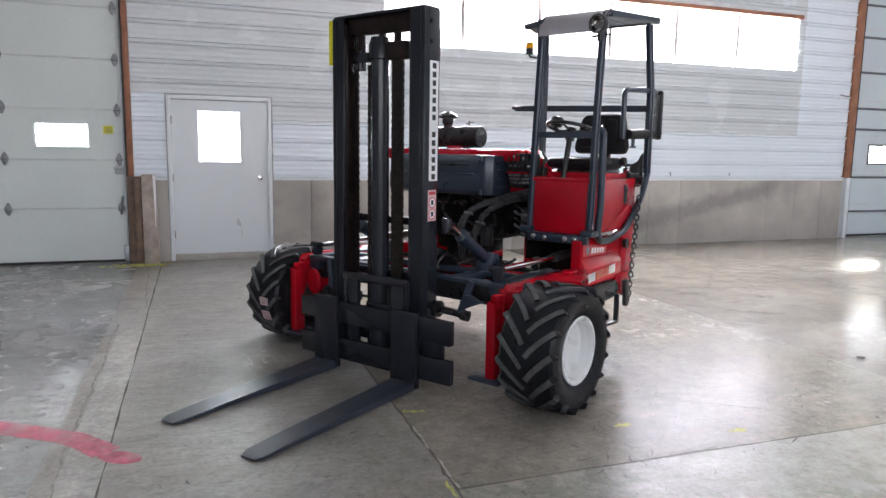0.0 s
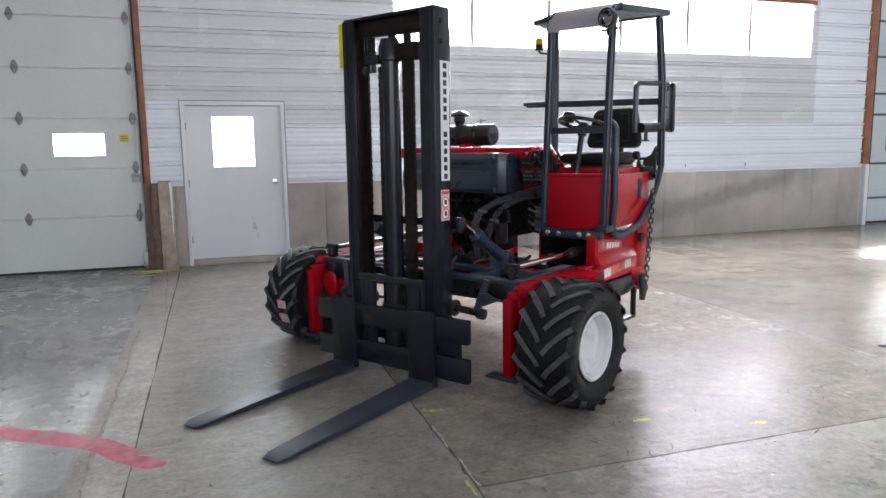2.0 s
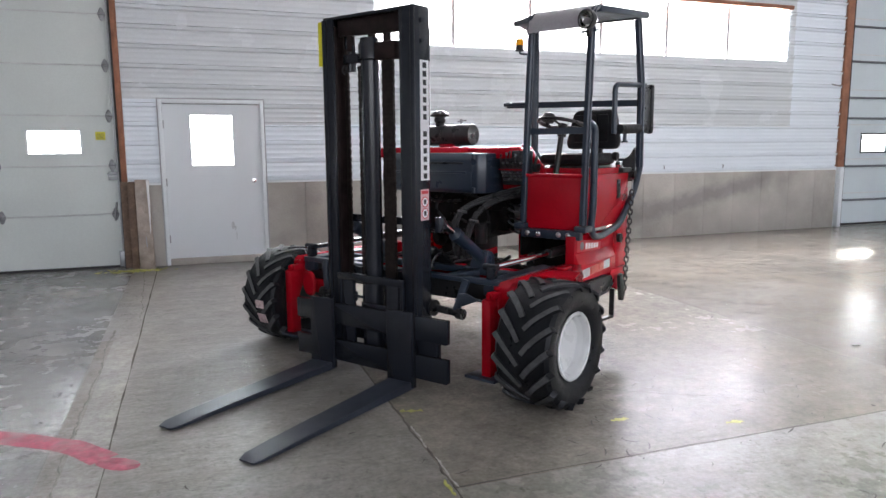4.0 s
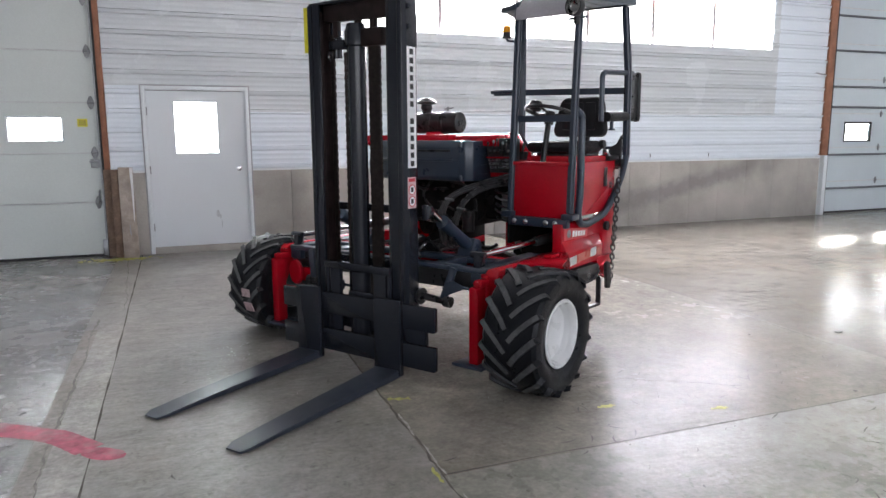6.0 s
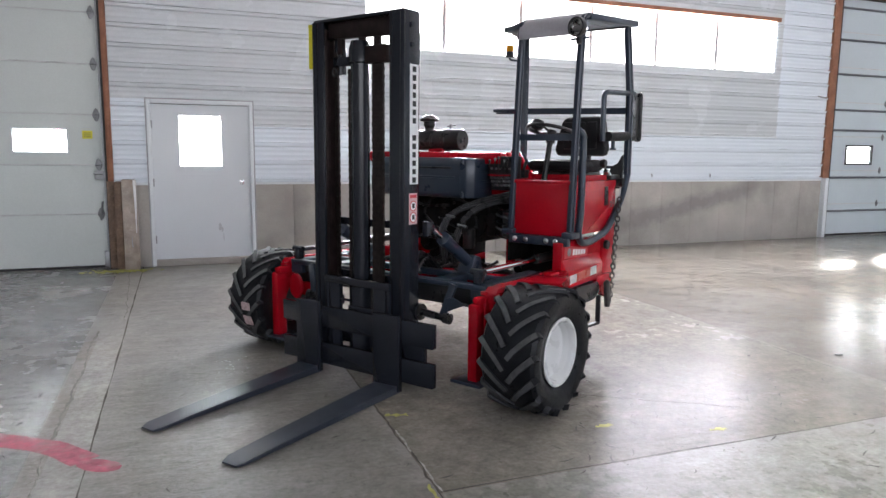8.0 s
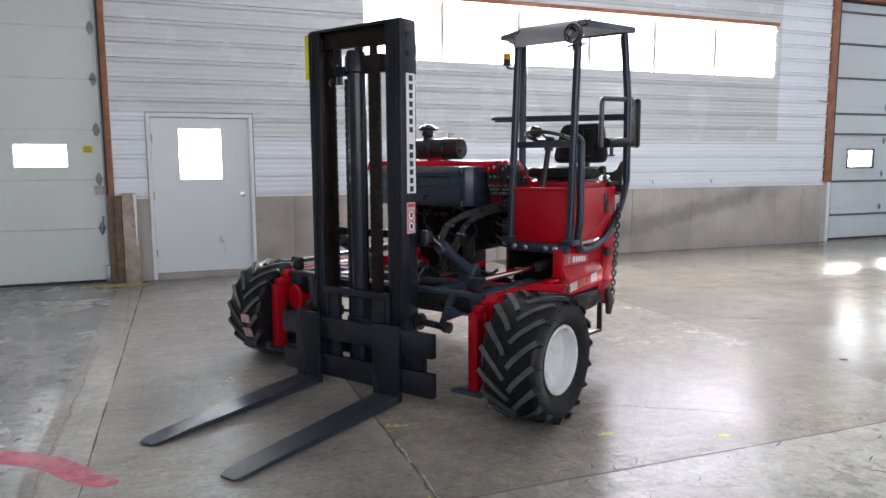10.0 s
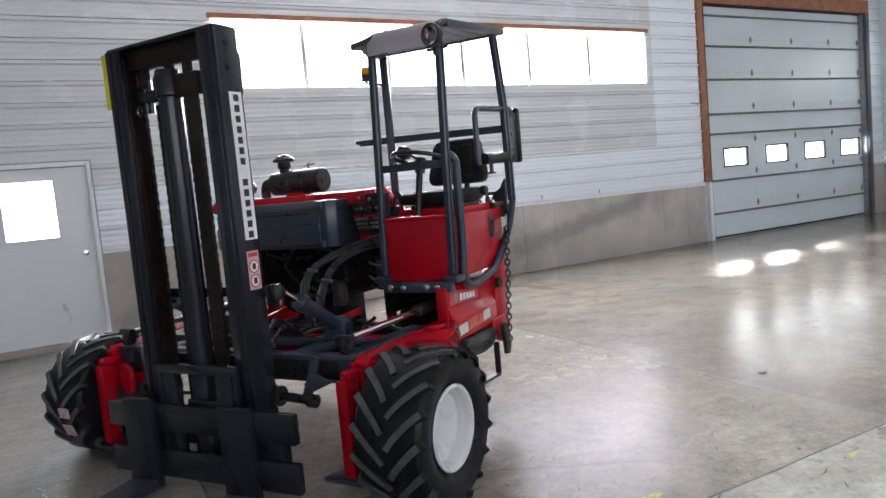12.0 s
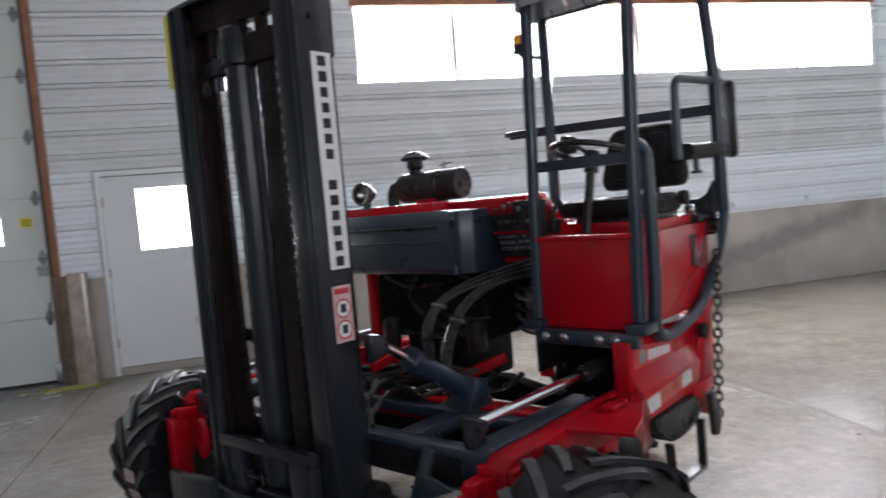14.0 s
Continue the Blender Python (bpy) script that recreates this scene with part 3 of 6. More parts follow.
for nm, (x0, x1, y0, y1) in (("wall_west", (X0 - 0.25, X0, BACK, WALL + 0.25)), ):
    bm = B()
    block(bm, x0, x1, y0, y1, 0, HIGH)
    solid(nm, bm, FAR_WALL, "pale grey steel hall wall", "wall", kind="structure")
# the unseen wall behind the walk: a long opening is added for the fill lamp
bm = B()
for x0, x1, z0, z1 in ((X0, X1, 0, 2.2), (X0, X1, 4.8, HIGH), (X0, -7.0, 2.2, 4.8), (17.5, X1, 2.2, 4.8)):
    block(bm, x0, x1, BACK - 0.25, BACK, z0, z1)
solid("wall_south", bm, FAR_WALL, "unseen pale grey hall wall with an added long opening", "wall", kind="structure")
bm = B()
block(bm, X0 - 0.25, X1 + 0.25, BACK - 0.25, WALL + 0.25, HIGH, HIGH + 0.1)
solid("ceiling", bm, CEILING, "pale grey steel hall ceiling", "ceiling", kind="structure")

# strip window: panes of glowing sky behind mullions, uneven sill foam
win = thing("window_1", "long strip window of bright panes under a reddish wooden header", "window", kind="structure")
bm = B()
block(bm, STRIP[0] - 0.04, STRIP[1] + 0.06, WALL - 0.028, WALL + 0.12, STRIP[3] + 0.002, STRIP[3] + 0.07, 0.004)
part("window_header", bm, ORANGE_WOOD, win)
bm = B()
block(bm, STRIP[0], STRIP[1], WALL + 0.0, WALL + 0.16, STRIP[2] - 0.02, STRIP[2] - 0.001)
part("window_sill", bm, WHITE_PAINT, win)
edges = [STRIP[0] + 0.012] + [4.37 + 1.25 * i for i in range(5)] + [STRIP[1] - 0.012]
for a, b in zip(edges, edges[1:]):
    bm = B()
    block(bm, a + 0.02, b - 0.02, WALL + 0.13, WALL + 0.145, STRIP[2], STRIP[3])
    part("pane", bm, SKY_GLOW, win)
for x in edges[1:-1]:
    bm = B()
    block(bm, x - 0.032, x + 0.032, WALL + 0.07, WALL + 0.128, STRIP[2], STRIP[3], 0.004)
    part("mullion", bm, MULLION, win)
for x in (3.745, 4.995, 6.245, 7.495, 8.745, 9.995):
    bm = B()
    block(bm, x - 0.006, x + 0.006, WALL + 0.11, WALL + 0.128, STRIP[2], STRIP[3])
    part("pane_joint", bm, PANE_JOINT, win)
    bm = B()
    block(bm, x - 0.05, x + 0.04, WALL + 0.1, WALL + 0.127, STRIP[2], STRIP[2] + 0.02, 0.006)
    part("foam_bead", bm, MULLION, win)


def overhead_door(name, label, x0, x1, high, y, pitch, first, windows, wz, seam_mat, panel_mat, seam, roller_side):
    """A sectional door with its panels, panes, hinges, tracks and wooden jambs."""
    d = thing(name, label, "garage door", kind="structure")
    levels = [0.0] + [first + pitch * i for i in range(20) if first + pitch * i < high - 0.2] + [high]
    holes = [(w - 0.0, w + windows[1]) for w in windows[0]]
    for lo, hi in zip(levels, levels[1:]):
        bm = B()
        has = lo < (wz[0] + wz[1]) / 2 < hi
        cuts = [(x0, x1, lo + 0.006, hi - 0.006)]
        if has:
            cuts = [(x0, x1, lo + 0.006, wz[0]), (x0, x1, wz[1], hi - 0.006)]
            xs = [x0] + [v for h in holes for v in h] + [x1]
            cuts += [(xs[i], xs[i + 1], wz[0], wz[1]) for i in range(0, len(xs), 2)]
        for a, b, c, e in cuts:
            block(bm, a, b, y, y + 0.05, c, e)
        if not has:
            bmesh.ops.bevel(bm, geom=list(bm.edges), offset=0.005, segments=1, affect="EDGES")
        part("door_panel", bm, panel_mat, d)
        if lo > 0:
            bm = B()
            block(bm, x0, x1, y - 0.006, y + 0.03, lo - seam, lo + seam)
            part("panel_joint", bm, seam_mat, d)
    for a, b in holes:
        w = thing("window", "", "", kind="")
        w.parent = d
        del_frame = B()
        e = 0.034 if roller_side < 0 else 0.02
        for q in ((a - e, b + e, wz[0] - e, wz[0]), (a - e, b + e, wz[1], wz[1] + e), (a - e, a, wz[0], wz[1]), (b, b + e, wz[0], wz[1])):
            block(del_frame, q[0], q[1], y - 0.014, y + 0.02, q[2], q[3], 0.003)
        part("window_frame", del_frame, DARK_TRIM if roller_side < 0 else WHITE_PAINT, w)
        bm = B()
        block(bm, a, b, y + 0.02, y + 0.026, wz[0], wz[1])
        pane = part("pane", bm, GLASS, w)
        pane.visible_shadow = False
    return d, levels


def hinge_mesh():
    """A diamond-shaped steel hinge plate with a knuckle."""
    bm = B()
    plate(bm, [(0, -0.085), (0.018, -0.07), (0.042, -0.012), (0.042, 0.012), (0.018, 0.07), (0, 0.085), (-0.018, 0.07), (-0.042, 0.012), (-0.042, -0.012), (-0.018, -0.07)], "y", -0.012, -0.004, 0.002)
    rod(bm, (-0.04, -0.016, 0), (0.04, -0.016, 0), 0.011, 10)
    for z in (-0.05, 0.05):
        rod(bm, (0, -0.02, z), (0, -0.01, z), 0.008, 8)
    return mesh_of("hinge", bm, HINGE)


HINGE_MESH = hinge_mesh()


def hinge(parent, x, y, z, s=1.0):
    ob = new("hinge", HINGE_MESH)
    ob.parent = parent
    ob.matrix_basis = Matrix.Translation((x, y, z)) @ Matrix.Scale(s, 4)


left_door, lv = overhead_door("door_1", "tall white sectional overhead door with small windows, closed", LDOOR[0], LDOOR[1], LDOOR[2], WALL + 0.1, 0.626, 0.701, ([-1.25 - 1.215 * i for i in range(4)][::-1], 0.585), (1.487, 1.765), PANEL_SEAM, PANEL_WHITE, 0.006, 1)
for z in lv[1:-1]:
    for x in (LDOOR[1] - 0.075, -1.60, -2.81, -4.03, -5.25, LDOOR[0] + 0.075):
        hinge(left_door, x, WALL + 0.1, z)
bm = B()
block(bm, -0.485, -0.37, WALL + 0.094, WALL + 0.099, 1.655, 1.755)
part("warning_sticker", bm, YELLOW, left_door, "small yellow warning sticker")
bm = B()
for i in range(3):
    block(bm, -0.47, -0.385, WALL + 0.0905, WALL + 0.0935, 1.675 + 0.024 * i, 1.683 + 0.024 * i)
part("sticker_bars", bm, LABEL_BLACK, left_door)
bm = B()
block(bm, LDOOR[1] - 0.02, LDOOR[1] + 0.002, WALL + 0.03, WALL + 0.095, 0, LDOOR[2])
part("track", bm, HINGE, left_door)
bm = B()
block(bm, LDOOR[1] + 0.004, LDOOR[1] + 0.028, WALL - 0.02, WALL + 0.1, 0, LDOOR[2])
part("weather_strip", bm, DARK_TRIM, left_door)
bm = B()
block(bm, LDOOR[1] - 0.06, LDOOR[1] + 0.0, WALL + 0.02, WALL + 0.09, 0.02, 0.22, 0.004)
part("bottom_bracket", bm, GALV, left_door)
bm = B()
rod(bm, (LDOOR[1] - 0.08, WALL + 0.08, 0.62), (LDOOR[1] - 0.05, WALL + 0.03, 0.86), 0.012)
rod(bm, (LDOOR[1] - 0.14, WALL + 0.06, 1.22), (LDOOR[1] + 0.03, WALL + 0.05, 1.2), 0.012)
block(bm, LDOOR[1] - 0.13, LDOOR[1] - 0.02, WALL + 0.075, WALL + 0.099, 1.14, 1.25, 0.004)
part("latch", bm, GALV, left_door)
bm = B()
block(bm, LDOOR[0], LDOOR[1], WALL + 0.088, WALL + 0.17, 0.0, 0.03)
part("bottom_seal", bm, DARK_TRIM, left_door)
bm = B()
block(bm, LDOOR[1] + 0.03, LDOOR[1] + 0.097, WALL - 0.035, WALL + 0.16, 1.12, LDOOR[2] + 0.2, 0.006)
solid("trim", bm, ORANGE_WOOD, "reddish brown wooden door jamb", "trim", kind="structure")
bm = B()
block(bm, LDOOR[1] + 0.012, LDOOR[1] + 0.10, WALL - 0.03, WALL + 0.16, 0, 1.12, 0.006)
solid("trim", bm, OLD_WOOD, "weathered brown foot of the door jamb", "trim", kind="structure")
bm = B()
block(bm, LDOOR[0] - 0.1, LDOOR[0], WALL - 0.03, WALL + 0.16, 0, LDOOR[2] + 0.2, 0.006)
solid("trim", bm, ORANGE_WOOD, "reddish brown wooden door jamb", "trim", kind="structure")

right_door, rv = overhead_door("door_2", "tall white sectional overhead door with a row of windows, closed", RDOOR[0], RDOOR[1], RDOOR[2], WALL + 0.13, 0.643, 0.613, ([12.70 + 1.265 * i for i in range(4)], 0.65), (1.40, 1.71), PANEL_SEAM, PANEL_BLUISH, 0.009, -1)
for z in rv[1:-1]:
    for x in (RDOOR[0] + 0.09, 13.62, 14.90, 16.17, RDOOR[1] - 0.09):
        hinge(right_door, x, WALL + 0.13, z, 0.8)
for z in (0.478, 1.122, 2.02, 2.40, 3.06, 3.69, 4.265):
    bm = B()
    plate(bm, [(WALL + 0.132, z - 0.022), (WALL + 0.085, z - 0.012), (WALL + 0.085, z + 0.010), (WALL + 0.132, z + 0.022)], "x", RDOOR[0] + 0.03, RDOOR[1] - 0.03, 0.003)
    part("strut", bm, SEAM_DARK, right_door, "dark steel stiffening strut")
# added to stop backdrop light leaking in above the panels
bm = B()
block(bm, RDOOR[0], RDOOR[1], WALL + 0.10, WALL + 0.19, RDOOR[2] - 0.02, RDOOR[2] + 0.06)
part("top_seal", bm, DARK_TRIM, right_door)
bm = B()
block(bm, RDOOR[0], RDOOR[1], WALL + 0.115, WALL + 0.20, 0.0, 0.035)
part("bottom_seal", bm, DARK_TRIM, right_door)
bm = B()
block(bm, RDOOR[0] + 0.005, RDOOR[0] + 0.035, WALL + 0.02, WALL + 0.125, 0, RDOOR[2] + 0.1)
block(bm, RDOOR[1] - 0.03, RDOOR[1] - 0.005, WALL + 0.02, WALL + 0.125, 0, RDOOR[2] + 0.1)
part("track", bm, GALV, right_door)
bm = B()
block(bm, RDOOR[0] - 0.21, RDOOR[0] - 0.055, WALL - 0.04, WALL + 0.16, 1.12, RDOOR[2] + 0.28, 0.006)
solid("trim", bm, ORANGE_WOOD, "reddish brown wooden door jamb", "trim", kind="structure")
bm = B()
block(bm, RDOOR[0] - 0.052, RDOOR[0] + 0.003, WALL - 0.01, WALL + 0.125, 0, RDOOR[2])
part("weather_strip", bm, DARK_TRIM, right_door)
bm = B()
block(bm, RDOOR[0] - 0.15, RDOOR[0] - 0.06, WALL - 0.06, WALL + 0.16, 0, 1.12, 0.006)
solid("trim", bm, WHITE_PAINT, "white metal guard at the foot of the door jamb", "trim", kind="structure")
bm = B()
block(bm, RDOOR[0], RDOOR[1] + 0.12, WALL - 0.04, WALL + 0.16, RDOOR[2], RDOOR[2] + 0.27, 0.006)
solid("trim", bm, ORANGE_WOOD, "reddish brown wooden door header", "trim", kind="structure")
bm = B()
block(bm, RDOOR[1] + 0.002, RDOOR[1] + 0.12, WALL - 0.04, WALL + 0.16, 0, RDOOR[2], 0.006)
solid("trim", bm, JAMB_DARK, "dark grey steel door jamb", "trim", kind="structure")
spring = thing("door_spring", "dark steel torsion shaft with springs over the overhead door", "door spring")
bm = B()
rod(bm, (RDOOR[0] - 0.1, WALL - 0.14, 4.86), (RDOOR[1] + 0.1, WALL - 0.14, 4.86), 0.016)
part("shaft", bm, GALV, spring)
for a, b in ((12.6, 14.5), (14.9, 16.8)):
    bm = B()
    turns = 60
    tube(bm, [(a + (b - a) * i / (turns * 6), WALL - 0.14 + 0.05 * math.cos(i * math.tau / 6), 4.86 + 0.05 * math.sin(i * math.tau / 6)) for i in range(turns * 6 + 1)], 0.007, 4)
    part("coil", bm, BLACK_PLASTIC, spring)
for x in (12.4, 14.7, 17.1):
    bm = B()
    block(bm, x - 0.03, x + 0.03, WALL - 0.16, WALL - 0.02, 4.74, 4.98, 0.005)
    part("bracket", bm, GALV, spring)
bm = B()
tube(bm, [(RDOOR[0] + 0.02, WALL + 0.06, 4.4), (RDOOR[0] + 0.02, WALL - 0.05, 4.66), (RDOOR[0] + 0.02, WALL - 0.4, 4.84), (RDOOR[0] + 0.02, WALL - 3.2, 4.92)], 0.03, radius=0.3, square=(0.03, 0.06))
part("track_bend", bm, GALV, spring)

# walk door
md = thing("door_3", "white steel walk door with a square window, closed", "door", kind="structure")
bm = B()
DW = (0.66, 1.185, 1.315, 1.97)
for q in ((MDOOR[0], MDOOR[1], 0.085, DW[2]), (MDOOR[0], MDOOR[1], DW[3], MDOOR[2] - 0.008), (MDOOR[0], DW[0], DW[2], DW[3]), (DW[1], MDOOR[1], DW[2], DW[3])):
    block(bm, q[0], q[1], WALL + 0.024, WALL + 0.06, q[2], q[3])
part("leaf", bm, DOOR_WHITE, md)
for x, z, a, b in ((1.135, 0.50, 0.022, 0.05), (1.165, 0.46, 0.014, 0.03), (1.18, 0.36, 0.005, 0.06)):
    bm = B()
    lathe(bm, [(0.001, 0.0012), (0.8, 0.001), (1.0, 0.0)], 14, Matrix.Translation((x, WALL + 0.024, z)) @ Matrix.Rotation(radians(90), 4, "X") @ Matrix.Diagonal((a, b, 1, 1)))
    part("smudge", bm, SMUDGE, md, "faint grey smudge")
# block added behind the leaf against light leaking under it
bm = B()
block(bm, MDOOR[0], MDOOR[1], WALL + 0.064, WALL + 0.08, 0.081, 0.14)
part("door_sweep", bm, DARK_TRIM, md)
# dark strips added behind the leaf keep the glow out of its gaps
for q in ((MDOOR[0] - 0.002, MDOOR[0] + 0.02, 0.085, MDOOR[2]), (MDOOR[1] - 0.02, MDOOR[1] + 0.002, 0.085, MDOOR[2]), (MDOOR[0] + 0.022, MDOOR[1] - 0.022, MDOOR[2] - 0.03, MDOOR[2] + 0.004)):
    bm = B()
    block(bm, q[0], q[1], WALL + 0.064, WALL + 0.10, q[2], q[3])
    part("door_stop", bm, DARK_TRIM, md)
bm = B()
for q in ((DW[0] - 0.012, DW[1] + 0.012, DW[2] - 0.012, DW[2]), (DW[0] - 0.012, DW[1] + 0.012, DW[3], DW[3] + 0.012), (DW[0] - 0.012, DW[0], DW[2], DW[3]), (DW[1], DW[1] + 0.012, DW[2], DW[3])):
    block(bm, *q[:2], WALL + 0.014, WALL + 0.023, *q[2:])
part("window_frame", bm, WHITE_PAINT, md)
bm = B()
block(bm, DW[0], DW[1], WALL + 0.03, WALL + 0.036, DW[2], DW[3])
pane = part("pane", bm, GLASS, md)
pane.visible_shadow = False
for q in ((MDOOR[0] - 0.05, MDOOR[0] - 0.004, 0.0, MDOOR[2] + 0.05), (MDOOR[1] + 0.004, MDOOR[1] + 0.05, 0.0, MDOOR[2] + 0.05), (MDOOR[0] - 0.004, MDOOR[1] + 0.004, MDOOR[2], MDOOR[2] + 0.05)):
    bm = B()
    block(bm, q[0], q[1], WALL - 0.03, WALL + 0.1, q[2], q[3], 0.004)
    part("door_frame", bm, WHITE_PAINT, md)
bm = B()
block(bm, MDOOR[0] - 0.004, MDOOR[1] + 0.004, WALL - 0.025, WALL + 0.12, 0.0, 0.08, 0.004)
part("threshold", bm, CONCRETE_WALL, md, "grey concrete door sill")
# grey strips draw the shadow line round the door frame
for q in ((MDOOR[0] - 0.066, MDOOR[0] - 0.052, 0.0, MDOOR[2] + 0.066), (MDOOR[1] + 0.052, MDOOR[1] + 0.066, 0.0, MDOOR[2] + 0.066), (MDOOR[0] - 0.052, MDOOR[1] + 0.052, MDOOR[2] + 0.052, MDOOR[2] + 0.066)):
    bm = B()
    block(bm, q[0], q[1], WALL - 0.028, WALL + 0.02, q[2], q[3])
    part("frame_seal", bm, SHADOW_AND_CHIP_GREY, md)
knob = thing("door_handle", "", "")
knob.parent = md
bm = B()
lathe(bm, [(0.001, -0.075), (0.02, -0.073), (0.028, -0.06), (0.026, -0.045), (0.012, -0.036), (0.012, -0.01), (0.033, -0.008), (0.034, 0.0)], 20, Matrix.Translation((1.44, WALL + 0.023, 1.10)) @ Matrix.Rotation(radians(-90), 4, "X"))
part("knob", bm, CHROME, knob, "satin steel door knob")
for z in (0.35, 1.1, 1.85):
    bm = B()
    rod(bm, (MDOOR[0] + 0.002, WALL + 0.008, z - 0.05), (MDOOR[0] + 0.002, WALL + 0.008, z + 0.05), 0.009, 8)
    part("hinge", bm, GALV, md)
# brown wood beside the jamb, and the end stub of the concrete wall
bm = B()
block(bm, -0.135, -0.052, 9.88, 10.02, 0.0, 1.12, 0.008)
solid("post", bm, OLD_WOOD, "weathered brown wood between the door jamb and the concrete stub", "post")
bollard = thing("concrete_wall_stub", "chipped grey end stub of the concrete wall with a pale corner strip", "bollard")
bm = B()
plate(bm, [(-0.045, 0.0), (0.135, 0.0), (0.128, 0.5), (0.118, 1.145), (-0.045, 1.15)], "y", 9.80, 9.955, 0.010)
part("stub", bm, CHIPPED, bollard)
bm = B()
plate(bm, [(0.104, 0.48), (0.110, 0.47), (0.122, 0.80), (0.122, 1.142), (0.088, 1.142), (0.098, 0.80)], "y", 9.795, 9.8005)
part("corner_strip", bm, LABEL_WHITE, bollard, "pale metal corner strip")
bm = B()
plate(bm, [(0.052, 0.44), (0.062, 0.30), (0.057, 0.28), (0.046, 0.33), (0.047, 0.43)], "y", 9.797, 9.8005)
part("chip", bm, SHADOW_AND_CHIP_GREY, bollard, "dark chipped gouge")
bm = B()
for i in range(420):
    a, r = random.uniform(0, math.tau), abs(random.gauss(0, 0.13))
    p = Vector((-0.10 + r * math.cos(a) * 1.5, 9.74 + r * math.sin(a) * 0.5, 0.0))
    s = random.uniform(0.006, 0.024)
    bar(bm, p + Vector((0, 0, 0.004)), p + Vector((s * random.uniform(-2, 2), s * random.uniform(-2, 2), 0.006)), s * 0.6, 0.006)
tagged(solid("yellow_debris", bm, YELLOW_CHALK, "scattered yellow crumbs at the foot of the posts", "debris"), kind="stuff")

# a glowing sheet far outside the windows stands in for the bright distance
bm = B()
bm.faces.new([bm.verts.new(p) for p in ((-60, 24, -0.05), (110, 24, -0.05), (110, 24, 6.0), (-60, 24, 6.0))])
solid("backdrop", bm, DISTANCE, "glowing white sheet standing in for the bright outdoors", "backdrop", kind="structure")

# ---- truck-mounted forklift: x to its left side, y to its rear, z up ----
FL = Matrix.Translation((1.553, 4.523, 0)) @ Matrix.Rotation(radians(33.0 - 90), 4, "Z")
lift = thing("forklift", "red and dark slate truck-mounted forklift with white-rimmed lugged tyres", "forklift", FL)


def group(name, label="", parent=None):
    ob = new(name)
    ob.empty_display_size = 0.1
    ob.parent = parent or lift
    if label:
        ob["label"] = label
    return ob


def channel(x0, x1, y0, y1, z0, z1, t, open_to):
    """An upright C-section; open_to: +1 opens towards +x, -1 towards -x."""
    bm = B()
    if open_to > 0:
        o = [(x0, y0), (x1, y0), (x1, y0 + t), (x0 + t, y0 + t), (x0 + t, y1 - t), (x1, y1 - t), (x1, y1), (x0, y1)]
    else:
        o = [(x1, y0), (x0, y0), (x0, y0 + t), (x1 - t, y0 + t), (x1 - t, y1 - t), (x0, y1 - t), (x0, y1), (x1, y1)]
    plate(bm, o, "z", z0, z1, 0.004)
    return bm


# mast
mast = group("mast", "dark charcoal two-stage mast")
part("outer_upright", channel(-0.435, -0.345, 0.236, 0.385, 0.10, 2.375, 0.022, 1), MAST_GREY, mast)
part("outer_upright", channel(0.236, 0.360, 0.236, 0.385, 0.10, 2.375, 0.024, -1), MAST_GREY, mast)
for x0, x1, way in ((-0.395, -0.345, 1), (0.236, 0.290, -1)):
    part("inner_upright", channel(x0, x1, 0.264, 0.352, 0.12, 2.33, 0.016, way), GREASE, mast)
for x0, x1 in ((-0.437, -0.404), (0.328, 0.362)):
    bm = B()
    block(bm, x0, x1, 0.228, 0.240, 0.12, 2.37, 0.004)
    part("upright_lip", bm, MAST_GREY, mast)
bm = B()
plate(bm, [(-0.432, 0.238), (0.357, 0.238), (0.357, 0.383), (-0.432, 0.383)], "z", 2.366, 2.386, 0.005)
part("top_cap", bm, MAST_GREY, mast)
bm = B()
plate(bm, [(-0.345, 2.262), (-0.30, 2.268), (-0.27, 2.262), (0.12, 2.25), (0.225, 2.25), (0.225, 2.366), (-0.345, 2.366)], "y", 0.286, 0.318, 0.004)
part("top_crossbar", bm, GREASE, mast)
for x in (-0.245, -0.055, 0.075):
    bm = B()
    block(bm, x - 0.02, x + 0.02, 0.292, 0.33, 2.16, 2.27, 0.004)
    part("anchor_bolt", bm, GREASE, mast)
bm = B()
block(bm, -0.41, 0.33, 0.335, 0.384, 2.27, 2.364, 0.006)
part("rear_crossbar", bm, MAST_GREY, mast)
bm = B()
block(bm, -0.36, 0.275, 0.372, 0.40, 0.62, 0.70, 0.004)
part("rear_crossbar", bm, MAST_GREY, mast)
bm = B()
block(bm, -0.36, 0.275, 0.372, 0.40, 1.02, 1.07, 0.004)
part("rear_crossbar", bm, MAST_GREY, mast)
bm = B()
block(bm, -0.40, 0.325, 0.30, 0.38, 0.205, 0.34, 0.006)
part("foot_crossbar", bm, MAST_GREY, mast)
bm = B()
lathe(bm, [(0.001, 0.16), (0.082, 0.16), (0.082, 0.62), (0.062, 0.63), (0.062, 2.09), (0.074, 2.10), (0.074, 2.19), (0.066, 2.205), (0.058, 2.235), (0.001, 2.24)], 32, Matrix.Translation((-0.082, 0.315, 0)))
part("lift_cylinder", bm, MAST_GREY, mast, "dark painted lift cylinder")
bm = B()
block(bm, -0.02, 0.16, 0.285, 0.345, 2.085, 2.20, 0.012)
part("crosshead", bm, GREASE, mast)
bm = B()
block(bm, -0.305, -0.17, 0.29, 0.34, 2.085, 2.145, 0.006)
for x in (-0.262, -0.225):
    rod(bm, (x, 0.315, 2.03), (x, 0.315, 2.20), 0.014, 10)
